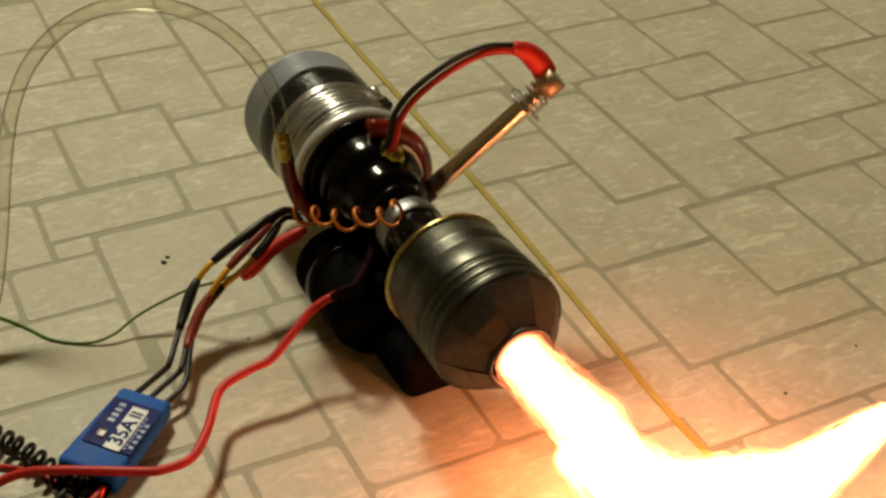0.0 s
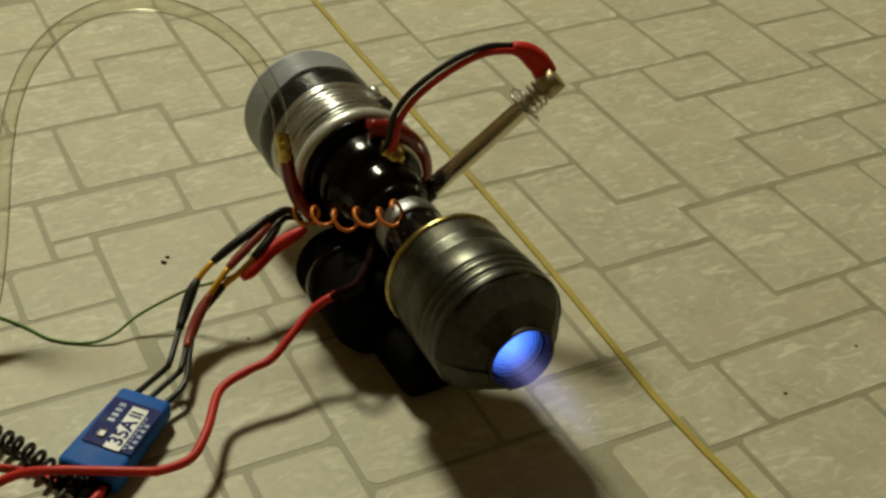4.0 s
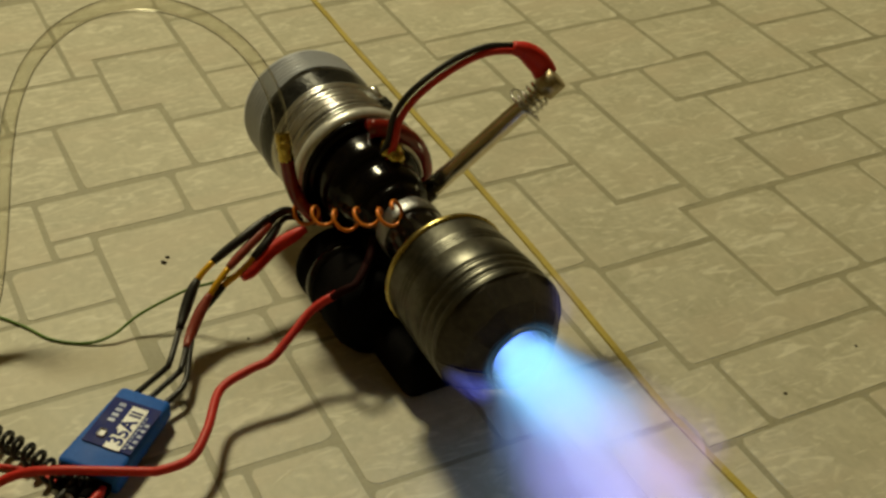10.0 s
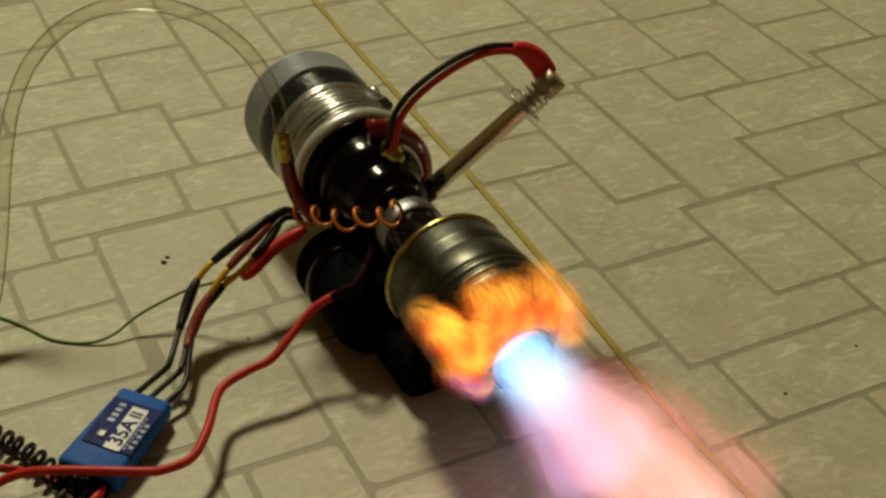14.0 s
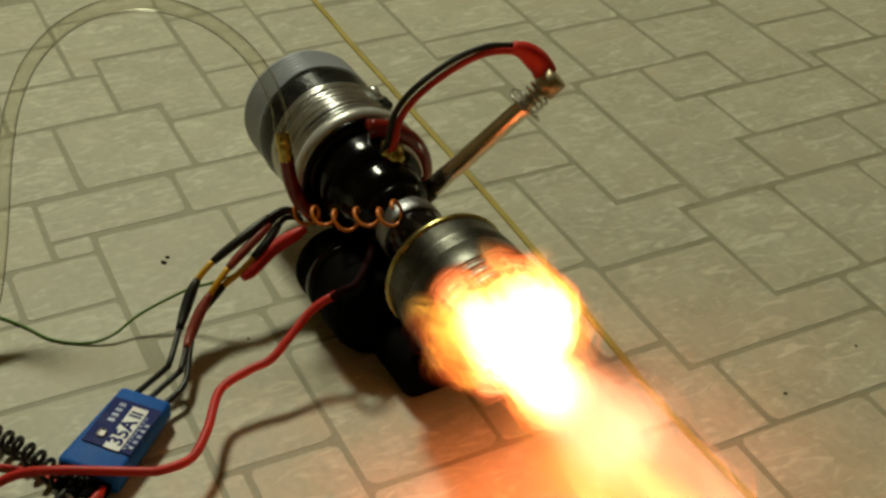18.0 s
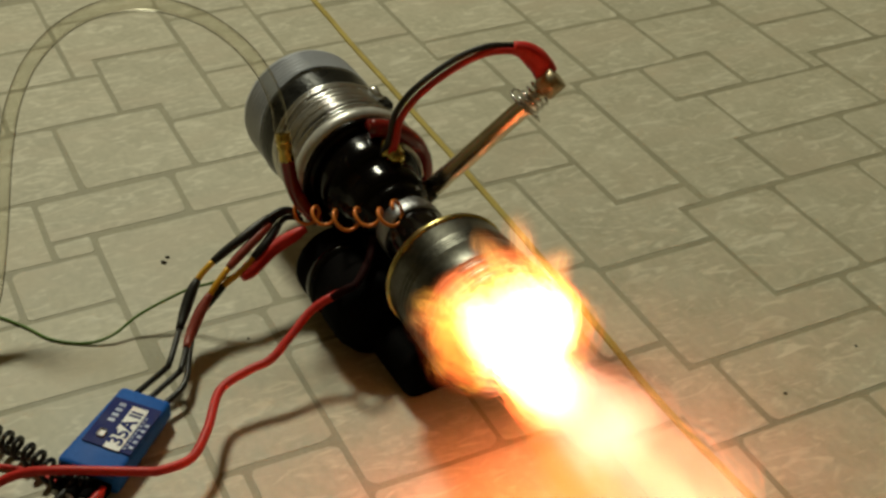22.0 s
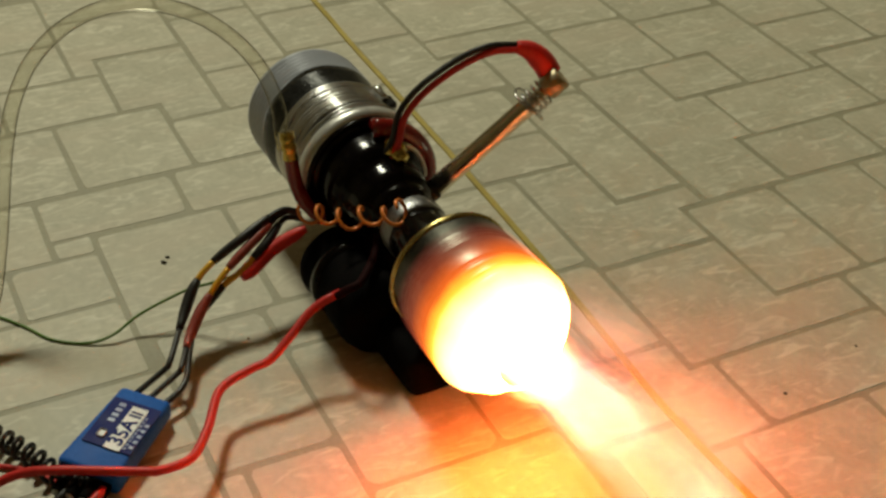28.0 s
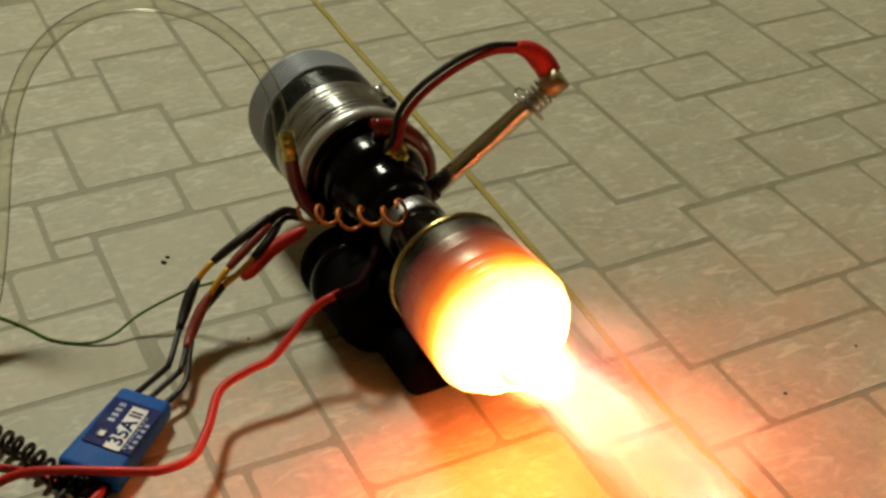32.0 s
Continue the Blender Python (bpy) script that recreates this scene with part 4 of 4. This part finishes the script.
fire("orange_tail", [(16.0, 26.4, jet(-0.150, AXIS - 0.004, 0.018, 0, 10))], (1.0, 0.46, 0.20), (1.0, 0.28, 0.11), 0.170, 0.080, 0.0245, 0.0300, 0.3, 39, 0.4, 0.004, floor=0.5, fade=0.95, edge=0.2, rise=0.40, core=0.6, veil=0.04, patch=50)
fire("orange_tail", [(16.0, 26.4, jet(-0.112, AXIS - 0.004, -0.006, 0, -8))], (1.0, 0.38, 0.07), (1.0, 0.22, 0.04), 0.090, 0.080, 0.0160, 0.0270, 0.3, 49, 0.4, 0.004, floor=0.5, fade=0.9, edge=0.2, rise=0.40, core=0.6, veil=0.04)
fire("peach_flame_bloom", [(26.4, 32.0, jet(-0.102, AXIS, 0.005, 0, 5))], (1.0, 0.64, 0.52), (1.0, 0.46, 0.32), 0.420, 0.080, 0.0190, 0.0295, 0.12, 14, 0.3, 0.002, light=True, floor=0.7, fade=0.45, edge=0.10, rise=0.20, core=0.55, veil=0.03)
fire("peach_flame_bloom", [(26.4, 32.0, jet(-0.146, AXIS - 0.004, 0.010, 0, 7))], (1.0, 0.56, 0.36), (1.0, 0.40, 0.22), 0.200, 0.080, 0.0250, 0.0300, 0.16, 44, 0.3, 0.002, light=True, floor=0.6, fade=0.95, edge=0.05, rise=0.40, core=0.55, veil=0.03)
# The next two imitate lens bloom right of the can and brighten the floor.
fire("peach_flame_bloom", [(26.4, 32.0, jet(-0.078, AXIS + 0.006, 0.026, 0, 14))], (1.0, 0.42, 0.24), (1.0, 0.30, 0.16), 0.123, 0.080, 0.0200, 0.0300, 0.2, 45, 0.3, 0.002, light=True, floor=0.7, fade=0.5, edge=0.05, rise=0.40, veil=0.03)
fire("peach_flame_bloom", [(26.4, 32.0, jet(-0.135, AXIS - 0.004, 0.036, 0, 14))], (1.0, 0.38, 0.18), (1.0, 0.28, 0.12), 0.138, 0.080, 0.0240, 0.0300, 0.2, 46, 0.3, 0.002, light=True, floor=0.7, fade=0.7, edge=0.05, rise=0.40, veil=0.03)
fire("yellow_haze", [(26.4, 32.0, jet(-0.136, AXIS - 0.004, -0.003, 0, 1))], (1.0, 0.46, 0.06), (1.0, 0.26, 0.03), 0.085, 0.080, 0.0200, 0.0290, 0.2, 34, 0.4, 0.003, floor=0.6, fade=0.95, edge=0.1, rise=0.45, core=0.55, veil=0.05)

# fire round the front of the can
fire("blue_lick", [(9.6, 15.3, pose(-0.0180, -0.110, AXIS - 0.0100, 0, 0, 18))], (0.12, 0.19, 1.0), (0.06, 0.08, 0.9), 0.090, 0.030, 0.0085, 0.0095, 0.35, 90, 0.6, 0.001, fireball, 1, 60, 0.4, 0.4, edge=0.2, rise=0.2)
fire("blue_lick", [(10.6, 15.3, pose(-0.0215, -0.104, AXIS - 0.0110, 0, 0, 24))], (0.50, 0.40, 1.0), (0.26, 0.20, 1.0), 0.040, 0.024, 0.0070, 0.0080, 0.4, 92, 0.6, 0.001, fireball, 1, 60, 0.4, 0.3, edge=0.2, rise=0.25)
fire("blue_lick", [(8.6, 12.4, pose(0.0235, -0.104, AXIS + 0.0120, 18, 0, -20))], (0.10, 0.14, 1.0), (0.06, 0.06, 0.9), 0.020, 0.030, 0.0090, 0.0100, 0.35, 93, 0.6, 0.001, fireball, 1, 60, 0.4, 0.3, edge=0.1, rise=0.2)
fire("white_hot_flame", [(26.4, 32.0, jet(-0.090, AXIS, 0.001, 0, 3))], PALE_HOT, PEACH_HOT, 3.6, 0.044, 0.0175, 0.0200, 0.1, 91, 0.6, 0.001, floor=0.8, fade=0.1, edge=0.35)
luck = random.Random(5)
# thin red tongues that creep back over the front first
for k, (turn, start, back) in enumerate(((146, 11.1, 0.014), (96, 10.5, 0.011), (164, 10.6, 0.020), (128, 11.4, 0.018), (74, 11.1, 0.014), (112, 11.7, 0.020), (52, 11.6, 0.022), (30, 11.9, 0.026), (178, 11.8, 0.018))):
    a = radians(turn)
    out = 0.0205
    fire("red_tongue", [(start, 15.8, pose(out * math.cos(a), -0.107, AXIS + out * math.sin(a), 32 * math.sin(a) + luck.uniform(-8, 8), 0, -32 * math.cos(a) + luck.uniform(-8, 8)))], (1.0, 0.20, 0.06), (1.0, 0.05, 0.03), luck.uniform(0.12, 0.18), back, 0.0062, 0.0080, 0.5, 100 + k, 0.7, 0.002, fireball, 1, 45, 0.3, 0.25, edge=0.15, rise=0.2, veil=0.04, torn=True)
# torn orange tongues, from the low side round to the top
for k, (turn, start, back, wide, power) in enumerate(((186, 12.4, 0.030, 0.0105, 0.20), (170, 12.3, 0.034, 0.0120, 0.24), (154, 12.6, 0.040, 0.0110, 0.20), (138, 12.7, 0.022, 0.0120, 0.22), (120, 13.3, 0.030, 0.0110, 0.22), (104, 13.4, 0.038, 0.0105, 0.18), (86, 13.8, 0.030, 0.0110, 0.20), (66, 13.9, 0.034, 0.0110, 0.18), (44, 14.2, 0.026, 0.0105, 0.18), (24, 14.0, 0.032, 0.0110, 0.20), (6, 14.9, 0.028, 0.0110, 0.18), (-10, 14.9, 0.030, 0.0115, 0.20), (160, 13.4, 0.030, 0.0130, 0.20), (128, 13.6, 0.036, 0.0130, 0.18))):
    a = radians(turn)
    out = luck.uniform(0.0205, 0.0240)
    fire("orange_lick", [(start, 26.4, pose(out * math.cos(a), -0.110, AXIS + out * math.sin(a) + (0.005 if turn > 150 else 0.0), 26 * math.sin(a) + luck.uniform(-12, 12), 0, -26 * math.cos(a) + luck.uniform(-12, 12)))], (1.0, 0.42, 0.05), (1.0, 0.12, 0.02), power * 1.7, back * 1.1, wide * 1.15, wide * 1.3, 0.6, 120 + k, 0.7, 0.003, fireball, 1, 34, 0.25, 0.35, edge=0.25, rise=0.12, veil=0.08, torn=True)
for k in range(10):
    a = radians(4 + 17.5 * k)
    out = luck.uniform(0.0205, 0.0250)
    x, z = out * math.cos(a), AXIS + out * math.sin(a)
    z += 0.006 if k > 7 else 0.0
    x -= 0.005 if k < 2 else -0.003 if k > 7 else 0.0
    fire("fire_lump", [(15.0 + 0.1 * k, 26.2 + 0.07 * k, pose(x, -0.064 - 0.006 * (k % 2), z))], WHITE_HOT, ORANGE_HOT, 6.5, 0.046, 0.0160, 0.0170, 0.3, 40 + k, 0.5, 0.0015, fireball, floor=0.75, light=True, shells=7, edge=0.05, rise=0.45, veil=0.08)
for k in range(4):
    a = radians(20 + 50 * k)
    fire("fire_lump", [(15.2 + 0.1 * k, 26.4, pose(0.0130 * math.cos(a), -0.080, AXIS + 0.0130 * math.sin(a))), (26.4, 32.0, pose(0.004 * math.cos(a), -0.074, AXIS + 0.004 * math.sin(a)))], WHITE_HOT, ORANGE_HOT, 2.4, 0.038, 0.0180, 0.0190, 0.2, 50 + k, 0.5, 0.0015, fireball, floor=0.8, shells=7, edge=0.15, rise=0.45, veil=0.08)
for k, (turn, start, stop, back) in enumerate(((112, 16.8, 24.6, 0.024), (84, 17.2, 26.3, 0.034), (70, 18.4, 26.3, 0.040), (96, 18.8, 23.2, 0.036), (52, 16.3, 26.3, 0.026), (140, 21.4, 23.4, 0.030), (165, 21.2, 23.6, 0.028), (30, 21.6, 24.0, 0.030))):
    a = radians(turn)
    fire("rising_lick", [(start, stop, pose(0.027 * math.cos(a), -0.090, AXIS + 0.025 * math.sin(a), 60 * math.sin(a) + luck.uniform(-15, 15), 0, -60 * math.cos(a) + luck.uniform(-15, 15)))], (1.0, 0.40, 0.09), (1.0, 0.14, 0.03), luck.uniform(0.16, 0.24), back, 0.0110, 0.0105, 0.6, 80 + k, 0.7, 0.004, fireball, 1, 70, 0.12, 0.3, edge=0.1, rise=0.25, torn=True)


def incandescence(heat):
    """Red heat of the can's front, as added glowing shells, hotter towards the nozzle."""
    m, n, l = nodes_of("heat_glow")
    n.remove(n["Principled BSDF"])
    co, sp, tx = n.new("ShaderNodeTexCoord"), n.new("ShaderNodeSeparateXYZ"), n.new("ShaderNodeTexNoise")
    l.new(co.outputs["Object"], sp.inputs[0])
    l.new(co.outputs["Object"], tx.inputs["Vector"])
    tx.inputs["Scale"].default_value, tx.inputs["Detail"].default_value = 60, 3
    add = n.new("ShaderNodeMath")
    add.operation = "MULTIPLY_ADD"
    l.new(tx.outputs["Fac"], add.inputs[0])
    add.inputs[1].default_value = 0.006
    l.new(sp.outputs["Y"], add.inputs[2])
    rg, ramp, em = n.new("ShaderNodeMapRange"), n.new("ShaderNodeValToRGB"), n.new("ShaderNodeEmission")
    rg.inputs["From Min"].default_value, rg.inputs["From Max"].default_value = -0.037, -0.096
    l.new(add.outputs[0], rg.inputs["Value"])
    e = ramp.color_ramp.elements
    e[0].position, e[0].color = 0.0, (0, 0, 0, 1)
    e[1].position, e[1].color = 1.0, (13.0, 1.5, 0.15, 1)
    # The faint first steps imitate lit haze over the can's rear.
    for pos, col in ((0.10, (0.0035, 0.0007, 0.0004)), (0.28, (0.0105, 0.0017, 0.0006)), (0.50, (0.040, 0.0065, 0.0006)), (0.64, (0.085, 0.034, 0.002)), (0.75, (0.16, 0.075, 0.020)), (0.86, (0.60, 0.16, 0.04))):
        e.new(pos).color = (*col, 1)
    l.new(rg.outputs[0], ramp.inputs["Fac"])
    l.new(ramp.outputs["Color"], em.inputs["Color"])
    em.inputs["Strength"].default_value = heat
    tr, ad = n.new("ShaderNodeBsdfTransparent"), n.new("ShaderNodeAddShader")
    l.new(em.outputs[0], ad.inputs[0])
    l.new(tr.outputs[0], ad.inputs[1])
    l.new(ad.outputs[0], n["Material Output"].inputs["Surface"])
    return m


SHELL_GLOW, SHELL_DULL = incandescence(14.0), incandescence(5.0)
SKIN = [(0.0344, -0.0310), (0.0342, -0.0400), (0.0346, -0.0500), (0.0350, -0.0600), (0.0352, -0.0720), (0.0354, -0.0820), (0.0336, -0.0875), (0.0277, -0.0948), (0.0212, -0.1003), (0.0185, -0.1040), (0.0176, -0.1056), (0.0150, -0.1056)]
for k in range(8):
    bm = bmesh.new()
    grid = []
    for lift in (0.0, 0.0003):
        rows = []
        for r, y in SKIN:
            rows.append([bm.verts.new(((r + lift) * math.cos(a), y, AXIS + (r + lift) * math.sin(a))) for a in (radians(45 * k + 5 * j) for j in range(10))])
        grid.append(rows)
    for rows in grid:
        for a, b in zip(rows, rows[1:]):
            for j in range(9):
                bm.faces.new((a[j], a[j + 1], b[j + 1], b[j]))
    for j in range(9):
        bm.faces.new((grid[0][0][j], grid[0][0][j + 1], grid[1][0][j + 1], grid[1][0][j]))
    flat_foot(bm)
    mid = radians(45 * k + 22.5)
    scale = part("heat_glow_shell", bm, SHELL_DULL if k in (5, 6) else SHELL_GLOW, fireball)
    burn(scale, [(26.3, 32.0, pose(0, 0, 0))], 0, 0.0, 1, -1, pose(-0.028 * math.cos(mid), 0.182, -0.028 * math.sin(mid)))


# ---- floor stones, last ----
LAID = []


def stone(x0, x1, y0, y1, **cuts):
    """One printed stone, in millimetres; cuts: nw, ne, se, sw = (dx, dy) taken from a corner."""
    g = 1.7
    LAID.append((x0, x1, y0, y1))
    x0, x1, y0, y1 = x0 + g, x1 - g, y0 + g, y1 - g
    rng = random.Random(x0 * 31 + y0 * 17)
    c = lambda: rng.uniform(1.5, 5.0)
    ring = []
    for key, cx, cy, sx, sy in (("sw", x0, y0, 1, 1), ("se", x1, y0, -1, 1), ("ne", x1, y1, -1, -1), ("nw", x0, y1, 1, -1)):
        flip = key in ("se", "nw")
        if key in cuts:
            dx, dy = cuts[key]
            pts = [(cx, cy + sy * (dy + 1)), (cx + sx * (dx), cy + sy * (dy + 1)), (cx + sx * dx, cy)]
        else:
            a, b = c(), c()
            pts = [(cx, cy + sy * a), (cx + sx * a * 0.3, cy + sy * a * 0.3), (cx + sx * b, cy)]
        ring += pts[::-1] if flip else pts
    ring = [(px + rng.uniform(-0.6, 0.6), py + rng.uniform(-0.6, 0.6)) for px, py in ring]
    mx, my = (x0 + x1) / 2, (y0 + y1) / 2
    bm = bmesh.new()
    low = [bm.verts.new(((px - mx) / 1000, (py - my) / 1000, -0.0003)) for px, py in ring]
    top = [bm.verts.new(((px - mx) / 1000 * 0.992, (py - my) / 1000 * 0.992, 0)) for px, py in ring]
    bm.faces.new(top)
    for k in range(len(ring)):
        bm.faces.new((low[k], low[(k + 1) % len(ring)], top[(k + 1) % len(ring)], top[k]))
    bmesh.ops.recalc_face_normals(bm, faces=bm.faces)
    ob = part("stone", bm, VINYL, floor, smooth=False)
    ob.location = (mx / 1000, my / 1000, 0)
    return ob


def stones():
    stone(356, 482, 418, 511, ne=(45, 60))
    stone(437, 503, 451, 544)
    stone(403, 455, 568, 700)
    stone(456, 533, 546, 711, ne=(22, 49), se=(14, 53))
    stone(511, 572, 662, 712)
    stone(533, 644, 599, 660)
    stone(519, 601, 545, 599)
    stone(601, 690, 545, 599)
    stone(503, 570, 451, 545)
    stone(570, 680, 455, 545)
    stone(482, 580, 365, 451)
    stone(370, 482, 364, 418)
    stone(270, 370, 363, 441, ne=(14, 22), sw=(60, 23))
    stone(283, 346, 290, 386, ne=(18, 23))
    stone(346, 427, 280, 364)
    stone(427, 520, 270, 364)
    stone(318, 356, 441, 520)
    stone(356, 455, 511, 619, ne=(52, 51), se=(18, 33))
    stone(296, 356, 520, 619)
    stone(335, 403, 619, 663)
    stone(335, 403, 663, 727)
    stone(335, 414, 727, 830, ne=(31, 46))
    stone(383, 476, 702, 812, sw=(31, 82), se=(20, 9))
    stone(476, 546, 711, 790)
    stone(546, 631, 659, 778, sw=(26, 53))
    stone(631, 708, 660, 735, se=(64, 20))
    stone(644, 730, 600, 680)
    stone(631, 708, 735, 800)
    stone(546, 627, 778, 860)
    stone(476, 546, 790, 880)
    stone(383, 476, 812, 890)
    stone(708, 800, 680, 760)
    stone(730, 820, 600, 680)
    stone(219, 284, 776, 832)
    stone(219, 284, 832, 925)
    stone(284, 335, 838, 905)
    stone(335, 383, 830, 900)
    stone(284, 360, 905, 985)
    stone(360, 440, 900, 970)
    stone(440, 520, 890, 960)
    stone(284, 335, 765, 838)
    stone(178, 245, 715, 776)
    stone(245, 335, 690, 765)
    stone(245, 284, 765, 776)
    stone(240, 335, 619, 690)
    stone(152, 219, 776, 882, sw=(27, 24))
    stone(105, 178, 715, 800)
    stone(74, 160, 667, 713)
    stone(160, 240, 664, 714)
    stone(20, 105, 715, 800)
    stone(77, 152, 800, 860)
    stone(0, 77, 800, 860)
    stone(60, 134, 860, 918)
    stone(134, 219, 860, 950, se=(66, 22))
    stone(40, 134, 918, 1000)
    stone(134, 219, 950, 1030)
    stone(219, 284, 925, 1010)
    stone(46, 99, 599, 648)
    stone(0, 74, 648, 715)
    stone(74, 99, 648, 667)
    stone(99, 178, 558, 664)
    stone(178, 240, 560, 664)
    stone(0, 99, 532, 599)
    stone(0, 46, 599, 648)
    stone(105, 167, 445, 558)
    stone(0, 105, 470, 532)
    stone(20, 105, 380, 470)
    stone(105, 118, 380, 445)
    stone(118, 167, 370, 445)
    stone(167, 240, 408, 520)
    stone(167, 240, 520, 560)
    stone(167, 270, 330, 408)
    stone(240, 318, 408, 520, se=(48, 33))
    stone(240, 296, 520, 619)


stones()


def stones_around():
    """The same print goes on round the stones above, each trimmed to the room that is left."""
    rng = random.Random(21)
    y = -140
    while y < 1300:
        h = rng.randint(60, 96)
        h = 1300 - y if 1300 - y - h < 50 else h
        x = -380
        while x < 1150:
            w = rng.randint(62, 112)
            w = 1150 - x if 1150 - x - w < 50 else w
            a, b, c, d = x, x + w, y, y + h
            for p, r, q, u in LAID:
                if a < r and b > p and c < u and d > q:
                    a, b, c, d = max(((r, b, c, d), (a, p, c, d), (a, b, u, d), (a, b, c, q)), key=lambda k: min(k[1] - k[0], k[3] - k[2]))
            if b - a > 16 and d - c > 16 and all(a >= r or b <= p or c >= u or d <= q for p, r, q, u in LAID):
                stone(a, b, c, d)
            x += w
        y += h


def stones_far():
    """The rest of the room's floor, joined."""
    rng = random.Random(22)
    verts, faces = [], []
    y = -1990
    while y < 3100:
        h = rng.randint(60, 96)
        x = -2290 + rng.randint(0, 60)
        while x < 2800:
            w = rng.randint(62, 112)
            a, b, c, d = x, x + w, y, y + h
            if a < 1150 and b > -380 and c < 1300 and d > -140:
                a, b, c, d = max(((1150, b, c, d), (a, -380, c, d), (a, b, 1300, d), (a, b, c, -140)), key=lambda k: min(k[1] - k[0], k[3] - k[2]))
            if b - a > 10 and d - c > 10:
                n = len(verts)
                for inset, z in ((1.7, -0.0003), (2.3, 0.0)):
                    verts += [(px / 1000, py / 1000, z) for px, py in ((a + inset, c + inset), (b - inset, c + inset), (b - inset, d - inset), (a + inset, d - inset))]
                faces.append((n + 4, n + 5, n + 6, n + 7))
                faces += [(n + k, n + (k + 1) % 4, n + 4 + (k + 1) % 4, n + 4 + k) for k in range(4)]
            x += w
        y += h
    data = bpy.data.meshes.new("far_stones")
    data.from_pydata(verts, [], faces)
    data.materials.append(VINYL)
    ob = tagged(new("far_stones", data), kind="stuff")
    ob.parent = floor


stones_around()
stones_far()


def motions():
    moved = ENGINE.copy()
    moved.translation.x += 0.0024
    rows = [(0.0, ENGINE), (20.0, ENGINE), (23.0, Matrix.Translation((0.0004, 0, 0)) @ ENGINE), (25.5, Matrix.Translation((0.0008, 0, 0)) @ ENGINE), (27.4, moved), (32.0, moved)]
    for ob in (engine, flame, fireball):
        walk(ob, rows)
    tick = 1 / FPS
    for n, (ob, spans, shake, seed, store) in enumerate(STATES):
        rng = random.Random(n * 13 + seed)
        spans = [(round(a * FPS) / FPS, round(b * FPS) / FPS, m) for a, b, m in spans]
        rows = []
        if spans[0][0] > 0:
            rows += [(0.0, store), (spans[0][0] - tick, store)]
        for k, (start, end, m) in enumerate(spans):
            if k and spans[k - 1][1] < start - 2 * tick:
                rows += [(spans[k - 1][1] + tick, store), (start - tick, store)]
            t = start
            while t < end - 0.1:
                j = [rng.uniform(-shake, shake) for _ in range(3)]
                turn = rng.uniform(-14, 14) if shake else 0
                rows.append((t, Matrix.Translation(j) @ m @ pose(0, 0, 0, 0, turn, 0)))
                t += 0.2
            last = k + 1 == len(spans) or spans[k + 1][0] > end + tick
            if last:
                rows.append((end, m))
        if spans[-1][1] < 32.0:
            rows += [(spans[-1][1] + tick, store), (32.0, store)]
        walk(ob, rows)


motions()
